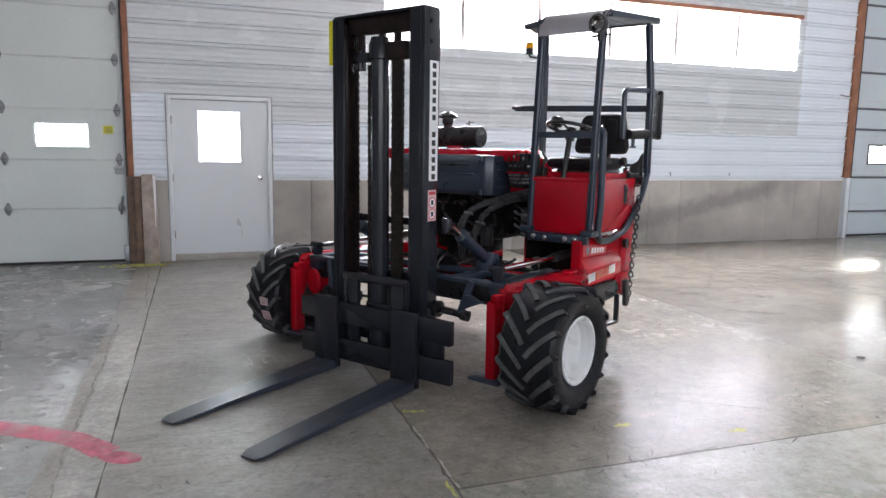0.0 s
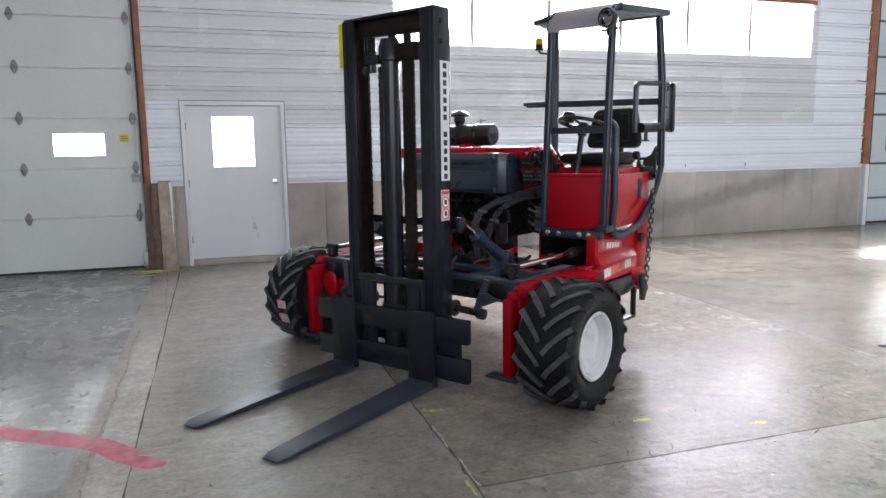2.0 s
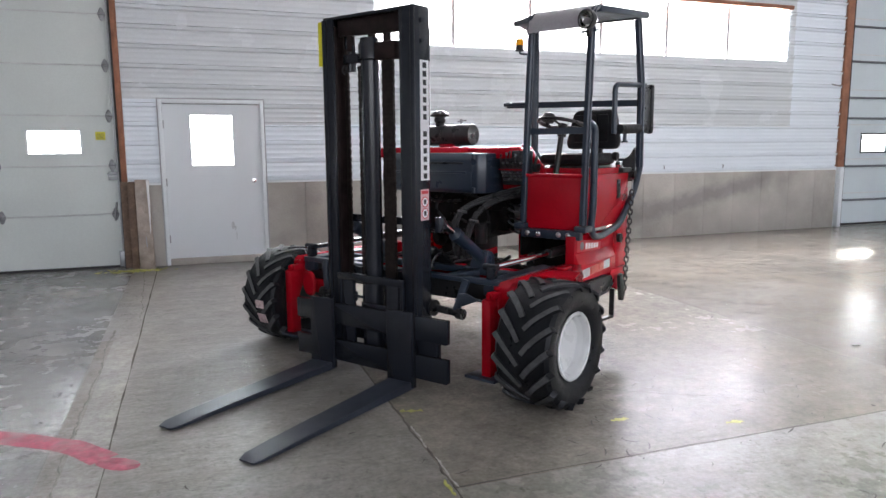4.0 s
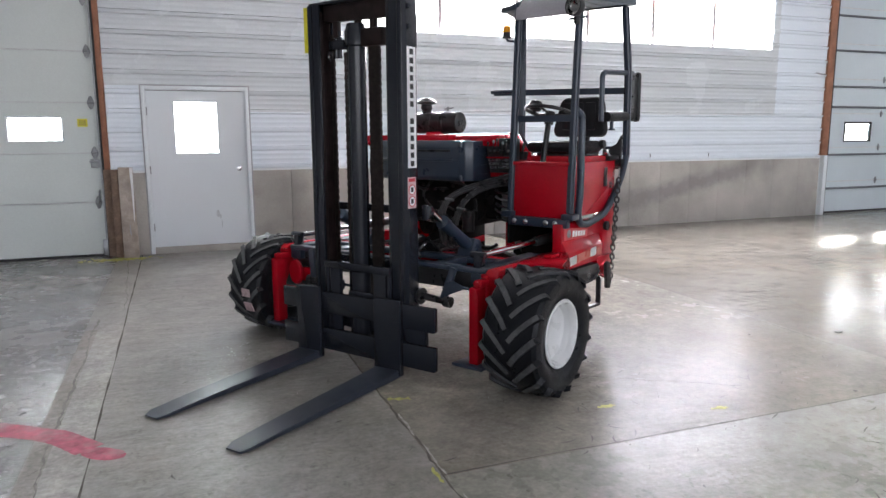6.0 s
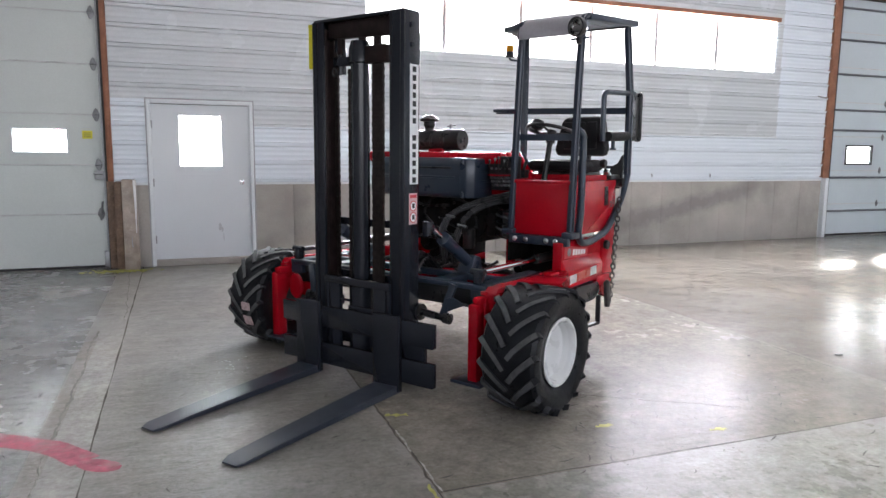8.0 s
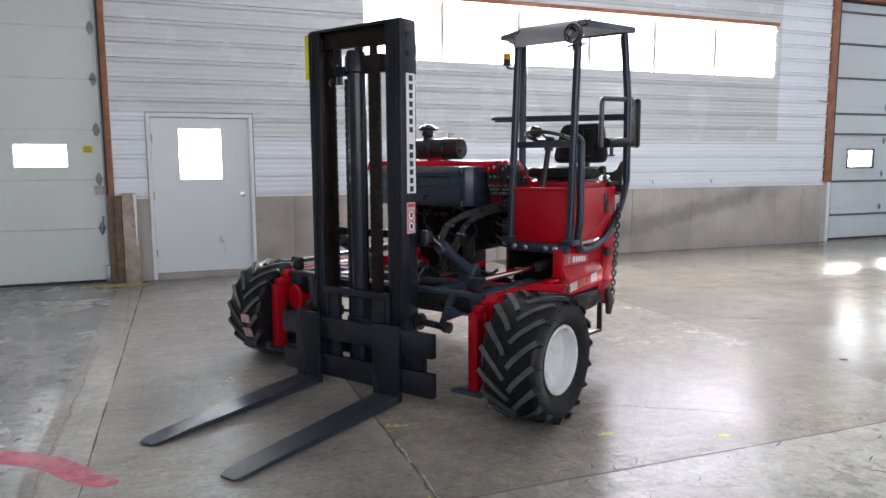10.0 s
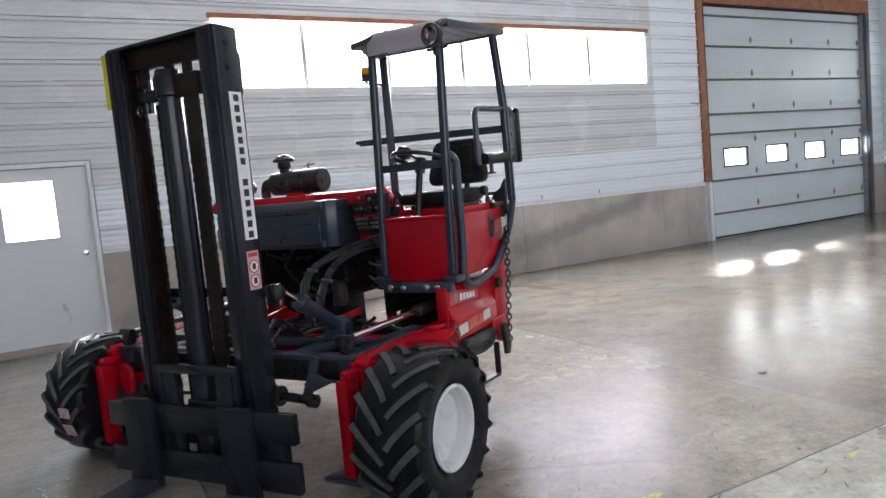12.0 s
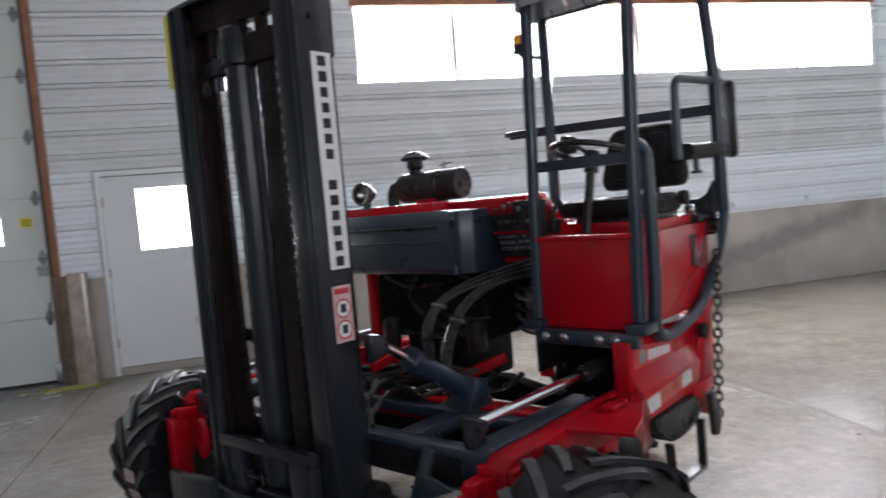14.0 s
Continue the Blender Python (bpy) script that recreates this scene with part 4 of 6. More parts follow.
part("chain_anchor", bm, MAST_GREY, mast)
bm = B()
tube(bm, [Vector((-0.288 + 0.018 * math.cos(a), 0.285, 2.045 + 0.026 * math.sin(a))) for a in [i * math.tau / 14 for i in range(15)]], 0.006, 6)
part("hook", bm, BLACK_PLASTIC, mast)


def leaf_chain(x, y, z0, z1, w=0.028, pitch=0.025, plates=3):
    """A hanging leaf chain: rows of waisted link plates on pins."""
    bm = B()
    n = int((z1 - z0) / pitch)
    for i in range(n):
        z = z0 + i * pitch
        odd = i % 2
        for j in range(plates - odd):
            xx = x - w / 2 + (j + 0.5 * odd + 0.25) * w / plates
            plate(bm, [(y - 0.009, z - pitch * 0.62), (y + 0.009, z - pitch * 0.62), (y + 0.012, z), (y + 0.009, z + pitch * 0.62), (y - 0.009, z + pitch * 0.62), (y - 0.012, z)], "x", xx - 0.0035, xx + 0.0035)
        rod(bm, (x - w / 2 - 0.003, y, z + pitch / 2), (x + w / 2 + 0.003, y, z + pitch / 2), 0.0045, 6)
    return bm


part("lift_chain", leaf_chain(-0.172, 0.318, 0.55, 2.09), CHAIN_STEEL, mast, "oily leaf chain")
part("lift_chain", leaf_chain(0.082, 0.31, 0.55, 2.20, 0.095, 0.025, 12), CHAIN_STEEL, mast, "oily leaf chain")
part("lift_chain", leaf_chain(-0.326, 0.352, 0.5, 2.22, 0.030), CHAIN_STEEL, mast)
bm = B()
for x in (-0.015, 0.008):
    tube(bm, [(x, 0.375, 0.3), (x, 0.375, 1.5), (x, 0.37, 2.1), (x - 0.02, 0.33, 2.16)], 0.009, 8, radius=0.05)
part("mast_hose", bm, HOSE, mast)
# mast plates and labels on its side face
bm = B()
block(bm, 0.3602, 0.3622, 0.287, 0.371, 1.322, 2.062)
strip = part("name_strip", bm, LABEL_WHITE, lift, "white vertical strip with a row of black marks")
z = 2.032
for i, (w, h, kind) in enumerate(((0.05, 0.042, 2), (0.05, 0.044, 0), (0.044, 0.042, 1), (0.044, 0.042, 1), (0.046, 0.042, 1), (0.046, 0.042, 3), (0.046, 0.042, 3), (0, 0.028, 9), (0.05, 0.042, 2), (0.05, 0.044, 0), (0.046, 0.042, 2), (0.048, 0.042, 2), (0.046, 0.042, 3), (0.048, 0.042, 3))):
    if w:
        bm = B()
        block(bm, 0.3622, 0.3634, 0.329 - w * 0.36, 0.329 + w * 0.36, z - h * 0.40, z + h * 0.40)
        part("mark", bm, LABEL_BLACK, strip)
    z -= 0.0525
decal = group("warning_label", "pinkish warning label with two round signs")
bm = B()
block(bm, 0.3602, 0.3622, 0.281, 0.362, 1.068, 1.265, 0.0006)
part("backing", bm, LABEL_PINK, decal)
bm = B()
block(bm, 0.3622, 0.3632, 0.289, 0.354, 1.236, 1.256)
part("header_bar", bm, LABEL_RED, decal)
for z in (1.185, 1.112):
    turn = Matrix.Translation((0.3622, 0.3215, z)) @ Matrix.Rotation(radians(90), 4, "Y")
    bm = B()
    lathe(bm, [(0.001, 0.0012), (0.029, 0.0012), (0.029, 0)], 28, turn)
    part("sign_disc", bm, LABEL_WHITE, decal)
    bm = B()
    lathe(bm, [(0.028, 0.0008), (0.028, 0.0018), (0.034, 0.0018), (0.034, 0)], 28, turn)
    part("sign_ring", bm, LABEL_RED, decal)
    bm = B()
    block(bm, 0.3634, 0.3642, 0.310, 0.334, z - 0.014, z + 0.016)
    part("sign_mark", bm, LABEL_BLACK, decal)
bm = B()
block(bm, -0.482, -0.436, 0.238, 0.262, 2.075, 2.365, 0.003)
part("height_gauge", bm, YELLOW, lift, "bright yellow strip on the mast")
for z in (2.30, 2.18):
    bm = B()
    rod(bm, (0.36, 0.30, z), (0.374, 0.30, z), 0.014, 12)
    part("bolt", bm, MAST_GREY, lift)
bm = B()
rod(bm, (-0.485, 0.33, 2.26), (-0.435, 0.33, 2.26), 0.018, 12)
part("bolt", bm, MAST_GREY, lift)
bm = B()
plate(bm, [(0.385, 2.05), (0.41, 2.06), (0.415, 2.25), (0.385, 2.30)], "x", 0.30, 0.345, 0.004)
part("chain_guard", bm, MAST_GREY, lift)

# carriage and forks
carriage = group("carriage", "dark fork carriage with two plain bars")
bm = B()
plate(bm, [(-0.712, 0.325), (0.640, 0.325), (0.648, 0.333), (0.648, 0.480), (-0.712, 0.466)], "y", 0.165, 0.20, 0.004)
part("upper_bar", bm, MAST_GREY, carriage)
bm = B()
plate(bm, [(-0.712, 0.06), (0.640, 0.075), (0.648, 0.083), (0.648, 0.232), (-0.712, 0.206)], "y", 0.165, 0.20, 0.004)
part("lower_bar", bm, MAST_GREY, carriage)
for x0, x1 in ((-0.29, -0.18), (0.12, 0.23)):
    bm = B()
    block(bm, x0, x1, 0.2, 0.235, 0.07, 0.66, 0.004)
    part("side_plate", bm, MAST_GREY, carriage)
bm = B()
block(bm, 0.36, 0.535, 0.2, 0.26, 0.155, 0.43, 0.01)
part("side_shift_block", bm, MAST_GREY, carriage)
bm = B()
block(bm, -0.31, 0.275, 0.185, 0.225, 0.640, 0.688, 0.005)
part("crossbar", bm, MAST_GREY, carriage)
for x in (-0.292, 0.262):
    bm = B()
    block(bm, x - 0.012, x + 0.012, 0.19, 0.225, 0.462, 0.640, 0.003)
    part("crossbar_leg", bm, MAST_GREY, carriage)
bm = B()
block(bm, -0.1, 0.12, 0.2, 0.225, 0.47, 0.5, 0.003)
rod(bm, (-0.16, 0.215, 0.50), (-0.16, 0.215, 0.56), 0.01, 8)
rod(bm, (-0.21, 0.215, 0.53), (-0.1, 0.215, 0.53), 0.01, 8)
part("latch", bm, MAST_GREY, carriage)


def fork(x, lean):
    """An L-shaped fork: tapering blade, heel and shank."""
    f = group("fork", "dark worn steel fork lying on the floor", carriage)
    f.matrix_basis = Matrix.Translation((x, 0.13, 0)) @ Matrix.Rotation(radians(lean), 4, "Z")
    bm = B()
    ys = [0.03, -0.06, -0.35, -0.75, -1.05, -1.235, -1.285]
    ws = [0.092, 0.092, 0.086, 0.080, 0.075, 0.071, 0.052]
    ts = [0.058, 0.052, 0.045, 0.037, 0.029, 0.021, 0.013]
    rows = []
    for y, w, t in zip(ys, ws, ts):
        rows.append([bm.verts.new(p) for p in ((-w, y, 0.006), (w, y, 0.006), (w, y, t), (-w, y, t))])
    fs = []
    for a, b in zip(rows, rows[1:]):
        fs += [bm.faces.new((a[i], a[(i + 1) % 4], b[(i + 1) % 4], b[i])) for i in range(4)]
    fs += [bm.faces.new(rows[0][::-1]), bm.faces.new(rows[-1])]
    bmesh.ops.recalc_face_normals(bm, faces=fs)
    edges = [e for e in bm.edges if abs((e.verts[0].co - e.verts[1].co).y) > 0.02]
    bmesh.ops.bevel(bm, geom=edges, offset=0.003, segments=2, affect="EDGES")
    part("blade", bm, FORK_STEEL, f)
    bm = B()
    plate(bm, [(-0.014, 0.02), (0.032, 0.01), (0.032, 0.50), (0.02, 0.508), (-0.008, 0.508), (-0.014, 0.50)], "x", -0.1, 0.1, 0.004)
    part("shank", bm, MAST_GREY, f)


fork(-0.412, 4.6)
fork(0.302, 4.6)

# tyres and wheels
def tyre_mesh(radius, width, rim_r):
    """The carcass of a flotation tyre about the x axis."""
    me = bpy.data.meshes.new("tyre")
    bm = B()
    w = width / 2
    prof = [(rim_r - 0.012, -w * 0.72), (rim_r + 0.012, -w * 0.80), (rim_r + 0.05, -w * 0.93), (radius * 0.80, -w), (radius * 0.90, -w * 0.97), (radius * 0.952, -w * 0.86), (radius * 0.968, -w * 0.5), (radius * 0.972, 0), (radius * 0.968, w * 0.5), (radius * 0.952, w * 0.86), (radius * 0.90, w * 0.97), (radius * 0.80, w), (rim_r + 0.05, w * 0.93), (rim_r + 0.012, w * 0.80), (rim_r - 0.012, w * 0.72)]
    lathe(bm, prof, 56, Matrix.Rotation(radians(90), 4, "Y"))
    bmesh.ops.recalc_face_normals(bm, faces=bm.faces)
    bm.to_mesh(me)
    bm.free()
    me.materials.append(TYRE)
    smooth_mesh(me, 30)
    return me


def lug_mesh(side, radius, width):
    """One raised tread bar, from the middle of the tread out over the shoulder; its top is worn pale."""
    me = bpy.data.meshes.new("lug")
    bm = B()
    w = width / 2
    path = []
    for s in (0.0, 0.2, 0.42, 0.66, 0.84, 0.97, 1.03):
        x = side * (0.012 + s * (w - 0.012))
        th = 0.46 * (s ** 0.85)
        top = radius * (1.0 - 0.014 * s * s) if s < 0.9 else radius * (0.975 if s < 1.0 else 0.90)
        base = radius * (0.955 - 0.02 * s * s) if s < 0.9 else radius * (0.92 if s < 1.0 else 0.86)
        path.append((x, th, top, base))
    rows, worn = [], []
    for i, (x, th, top, base) in enumerate(path):
        dx = path[min(i + 1, 6)][0] - path[max(i - 1, 0)][0]
        dt = (path[min(i + 1, 6)][1] - path[max(i - 1, 0)][1]) * radius
        ln = math.hypot(dx, dt)
        hw = 0.0145 + 0.003 * i / 6
        nx, nt = -dt / ln * hw, dx / ln * hw
        ring = []
        for sg, r in ((-1.4, base), (-1, top), (1, top), (1.4, base)):
            a = th + sg * nt / radius
            ring.append(bm.verts.new((x + sg * nx, -r * math.cos(a), r * math.sin(a))))
        rows.append(ring)
    for a, b in zip(rows, rows[1:]):
        for j in range(3):
            f = bm.faces.new((a[j], a[j + 1], b[j + 1], b[j]))
            if j == 1:
                worn.append(f)
    bm.faces.new(rows[0][::-1])
    bm.faces.new(rows[-1])
    bmesh.ops.recalc_face_normals(bm, faces=bm.faces)
    for f in worn[:-1]:
        f.material_index = 1
    bm.to_mesh(me)
    bm.free()
    me.materials.append(TYRE)
    me.materials.append(TYRE_WORN)
    smooth_mesh(me, 30)
    return me


def rim_mesh(rim_r, width, out):
    """A dished wheel rim about the x axis, its plain disc at out."""
    bm = B()
    w = width / 2
    lathe(bm, [(rim_r - 0.004, -w * 0.86), (rim_r - 0.03, -w * 0.7), (rim_r - 0.03, out - 0.03), (rim_r - 0.024, w * 0.66), (rim_r - 0.012, w * 0.74), (rim_r + 0.004, w * 0.82), (rim_r + 0.010, w * 0.87), (rim_r + 0.004, w * 0.91), (rim_r - 0.008, w * 0.90), (rim_r - 0.016, w * 0.84), (rim_r - 0.020, w * 0.74), (rim_r - 0.024, out + 0.012), (rim_r - 0.030, out + 0.003), (rim_r - 0.042, out), (0.120, out - 0.003), (0.105, out - 0.010), (0.001, out - 0.012)], 56, Matrix.Rotation(radians(90), 4, "Y"))
    return mesh_of("rim", bm, RIM_WHITE)


TYRE_MESH = tyre_mesh(0.381, 0.36, 0.196)
LUGS = {s: lug_mesh(s, 0.381, 0.36) for s in (-1, 1)}
RIM_MESH = rim_mesh(0.196, 0.36, 0.082)


def tread(parent):
    for s in (-1, 1):
        for k in range(17):
            ob = new("lug", LUGS[s])
            ob.parent = parent
            ob.matrix_basis = Matrix.Rotation(-(k + (0.5 if s > 0 else 0)) * math.tau / 17, 4, "X")


def wheel(x, y, z, flip):
    g = group("wheel", "black lugged tyre on a glossy white rim")
    g.matrix_basis = Matrix.Translation((x, y, z)) @ Matrix.Rotation(radians(180 if flip else 0), 4, "Z") @ Matrix.Rotation(radians(8), 4, "X")
    if flip:
        g.matrix_basis = Matrix.Translation((x, y, z)) @ Matrix.Diagonal((-1, 1, 1, 1)) @ Matrix.Rotation(radians(3), 4, "X")
    for nm, me in (("tyre", TYRE_MESH), ("rim", RIM_MESH)):
        ob = new(nm, me)
        ob.parent = g
    tread(g)
    bm = B()
    rod(bm, (-0.178, 0, 0), (-0.085, 0, 0), 0.150, 28)
    lathe(bm, [(0.15, -0.12), (0.191, -0.13), (0.191, -0.155), (0.15, -0.16)], 28, Matrix.Rotation(radians(90), 4, "Y"))
    part("hub_motor", bm, BLACK_PLASTIC, g)
    bm = B()
    rod(bm, (0.075, -0.125, -0.085), (0.098, -0.127, -0.087), 0.008, 8)
    part("valve", bm, BLACK_PLASTIC, g)
    return g


wheel(1.192, 0.475, 0.371, False)
rw = wheel(-1.215, 0.565, 0.371, True)
for a, s in ((0.31, 0.075), (0.01, 0.06)):
    bm = B()
    m = Matrix.Rotation(a, 4, "X")
    block(bm, -0.10, -0.01, -0.389, -0.3825, -s / 2, s / 2)
    bmesh.ops.transform(bm, matrix=m, verts=bm.verts)
    part("tyre_label", bm, PAPER, rw, "pale paper label on the tread")
# rear steering wheel under the counterweight
g = group("rear_wheel", "black rear tyre in the shade of the frame")
g.matrix_basis = Matrix.Translation((0.30, 2.28, 0.376))
for nm, me in (("tyre", TYRE_MESH), ("rim", RIM_MESH)):
    ob = new(nm, me)
    ob.parent = g
tread(g)

# stabiliser legs beside the wheels, drawn up off the floor
def stabiliser(x, side, lift_z):
    """A square red leg with a chamfered cap, a cranked bracket to the frame and a dark foot plate; side +1 or -1 points outwards."""
    s = group("stabiliser", "red stabiliser leg with a dark foot plate, drawn up off the floor")
    y0, y1 = 0.32, 0.405
    bm = B()
    plate(bm, [(x - 0.042, lift_z), (x + 0.024, lift_z), (x + 0.024, 0.560), (x + 0.012, 0.600), (x - 0.030, 0.612), (x - 0.042, 0.596)], "y", y0, y1, 0.006)
    part("leg", bm, RED, s)
    bm = B()
    block(bm, x - 0.030, x + 0.030, y0 + 0.03, y1 + 0.055, 0.602, 0.650, 0.012)
    part("head", bm, RED, s)
    bm = B()
    rod(bm, (x - 0.002, y0 + 0.012, 0.632), (x - 0.002, y0 + 0.04, 0.632), 0.016, 14)
    part("pin", bm, RED, s)
    bm = B()
    rod(bm, (x, y1 + 0.03, 0.655), (x, y1 + 0.03, 0.675), 0.024, 14)
    part("pin", bm, RED, s)
    bm = B()
    plate(bm, [(y1 - 0.005, 0.35), (y1 + 0.03, 0.42), (y1 + 0.10, 0.56), (y1 + 0.10, 0.66), (y1 - 0.005, 0.64)], "x", x + 0.004 * side, x + 0.034 * side, 0.004)
    part("gusset", bm, RED, s)
    bm = B()
    block(bm, min(x, x + 0.11 * side), max(x, x + 0.11 * side), y1 + 0.035, y1 + 0.11, 0.55, 0.672, 0.010)
    part("bracket", bm, RED, s)
    bm = B()
    plate(bm, [(x - 0.15 * side, y0 - 0.03), (x + 0.075 * side, y0 - 0.035), (x + 0.075 * side, y1 + 0.06), (x - 0.13 * side, y1 + 0.06)], "z", lift_z - 0.022, lift_z - 0.002, 0.003)
    part("foot_plate", bm, NAVY, s)
    return s


stabiliser(0.838, 1, 0.125)
sr = stabiliser(-0.975, -1, 0.125)
bm = B()
lathe(bm, [(0.001, -0.016), (0.088, -0.016), (0.094, -0.010), (0.094, 0.010), (0.088, 0.016), (0.001, 0.016)], 28, Matrix.Translation((-0.83, 0.40, 0.515)) @ Matrix.Rotation(radians(-17), 4, "Z") @ Matrix.Rotation(radians(90), 4, "X"))
part("disc", bm, RED, sr)
bm = B()
block(bm, -0.95, -0.72, 0.44, 0.50, 0.44, 0.54, 0.01)
part("bracket", bm, RED, sr)

# chassis
for x0, x1 in ((0.835, 0.925), (-1.06, -0.97)):
    bm = B()
    plate(bm, [(0.43, 0.60), (2.0, 0.48), (2.05, 0.53), (2.05, 0.66), (1.30, 0.702), (0.47, 0.702), (0.43, 0.67)], "x", x0, x1, 0.010)
    part("side_beam", bm, RED, lift, "glossy red side beam")
bm = B()
plate(bm, [(0.920, 0.785), (1.161, 0.839), (1.097, 1.041), (0.975, 1.30), (0.90, 1.30), (0.90, 0.80)], "z", 0.690, 0.706, 0.003)
fold = [bm.verts.new(p) for p in ((1.161, 0.839, 0.700), (1.172, 0.856, 0.668), (1.108, 1.055, 0.655), (0.985, 1.33, 0.62), (0.975, 1.30, 0.70), (1.097, 1.041, 0.700))]
faces = [bm.faces.new((fold[0], fold[1], fold[2], fold[5])), bm.faces.new((fold[5], fold[2], fold[3], fold[4]))]
drop = [bm.verts.new(p) for p in ((1.174, 0.862, 0.615), (1.11, 1.06, 0.60))]
faces.append(bm.faces.new((fold[1], drop[0], drop[1], fold[2])))
bmesh.ops.solidify(bm, geom=faces, thickness=0.006)
part("fender", bm, RED, lift, "glossy red fender over the tyre")
bm = B()
plate(bm, [(0.925, 0.775), (0.937, 0.775), (0.972, 0.697), (0.972, 0.575), (0.925, 0.565)], "y", 1.285, 1.90, 0.005)
part("side_rail", bm, RED, lift)
for y0, y1, mat in ((1.335, 1.45, REFLECT_WHITE), (1.45, 1.68, REFLECT_RED), (1.68, 1.785, REFLECT_WHITE)):
    bm = B()
    plate(bm, [(y0, 0.598 + (y0 - 1.33) * 0.06), (y1, 0.598 + (y1 - 1.33) * 0.06), (y1, 0.660 + (y1 - 1.33) * 0.06), (y0, 0.660 + (y0 - 1.33) * 0.06)], "x", 0.9725, 0.9745)
    part("reflector", bm, mat, lift)
bm = B()
block(bm, 0.94, 1.00, 1.00, 1.12, 0.706, 0.728, 0.008)
part("lifting_lug", bm, RED, lift)
# red column under the cab, with the dark pocket for the reach rod
bm = B()
plate(bm, [(1.275, 0.69), (1.36, 0.69), (2.05, 0.62), (2.05, 0.90), (1.275, 0.90)], "x", 0.862, 0.936, 0.008)
part("cab_pedestal", bm, RED, lift)
bm = B()
plate(bm, [(1.312, 0.785), (1.69, 0.770), (1.70, 0.828), (1.312, 0.878)], "x", 0.9362, 0.938)
badge = part("badge", bm, LABEL_RED, lift, "maker's badge with pale bars")
bm = B()
for k in range(5):
    plate(bm, [(1.44 + k * 0.044, 0.796 - k * 0.002), (1.472 + k * 0.044, 0.796 - k * 0.002), (1.476 + k * 0.044, 0.838 - k * 0.004), (1.444 + k * 0.044, 0.840 - k * 0.004)], "x", 0.938, 0.9395)
part("badge_bar", bm, LABEL_WHITE, badge)
bm = B()
lathe(bm, [(0.001, 0.002), (0.03, 0.002), (0.03, 0)], 20, Matrix.Translation((0.938, 1.385, 0.825)) @ Matrix.Rotation(radians(90), 4, "Y"))
part("badge_mark", bm, GALV, badge)
# black sheets put the pocket's deep shade into the shape
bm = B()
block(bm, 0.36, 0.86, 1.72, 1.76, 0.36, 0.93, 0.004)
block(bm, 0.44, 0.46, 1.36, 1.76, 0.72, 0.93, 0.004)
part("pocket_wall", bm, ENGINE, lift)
bm = B()
block(bm, -0.95, -0.36, 1.95, 2.12, 0.40, 0.95, 0.01)
part("rear_cross_member", bm, RED, lift)
bm = B()
block(bm, -0.97, 0.85, 1.18, 1.30, 0.42, 0.54, 0.008)
part("cross_member", bm, RED, lift)
bm = B()
block(bm, -0.97, 0.83, 0.90, 0.955, 0.60, 0.692, 0.006)
part("cross_member", bm, RED, lift)

# sliding reach frame
reach = group("reach_frame", "dark slate sliding mast carriage")
bm = B()
block(bm, -0.95, 0.83, 0.455, 0.520, 0.668, 0.702, 0.005)
part("front_beam", bm, NAVY, reach)
# black, not slate: the shadow on this web is put into its colour
bm = B()
block(bm, -0.93, 0.81, 0.50, 0.53, 0.54, 0.676, 0.004)
part("front_web", bm, BLACK_PLASTIC, reach)
bm = B()
block(bm, -0.90, 0.80, 0.785, 0.845, 0.655, 0.699, 0.005)
part("back_beam", bm, NAVY, reach)
for x0, x1 in ((0.375, 0.47), (-0.60, -0.50)):
    bm = B()
    block(bm, x0, x1, 0.522, 0.785, 0.64, 0.699, 0.005)
    part("rail", bm, NAVY, reach)
for x0, x1 in ((0.715, 0.825), (-0.95, -0.84)):
    bm = B()
    plate(bm, [(0.46, 0.60), (1.20, 0.62), (1.20, 0.697), (0.46, 0.702)], "x", x0, x1, 0.006)
    part("slide", bm, NAVY, reach)
bm = B()
plate(bm, [(0.20, 0.455), (0.56, 0.455), (0.56, 0.44), (0.20, 0.44)], "z", 0.674, 0.700, 0.003)
part("corner_gusset", bm, NAVY, reach)
for x, s in ((0.755, 1), (-0.90, -1)):
    bm = B()
    rod(bm, (x, 0.52, 0.775), (x, 1.30, 0.775), 0.019, 20)
    part("reach_rod", bm, CHROME, reach, "polished steel reach rod")
    bm = B()
    block(bm, x - 0.028, x + 0.028, 0.46, 0.535, 0.70, 0.79, 0.018)
    rod(bm, (x - 0.05, 0.49, 0.782), (x + 0.05, 0.49, 0.782), 0.022, 14)
    part("rod_clevis", bm, MAST_GREY, reach)
    bm = B()
    rod(bm, (x, 1.22, 0.775), (x, 1.60, 0.775), 0.034, 20)
    part("reach_cylinder", bm, BLACK_PLASTIC, reach)
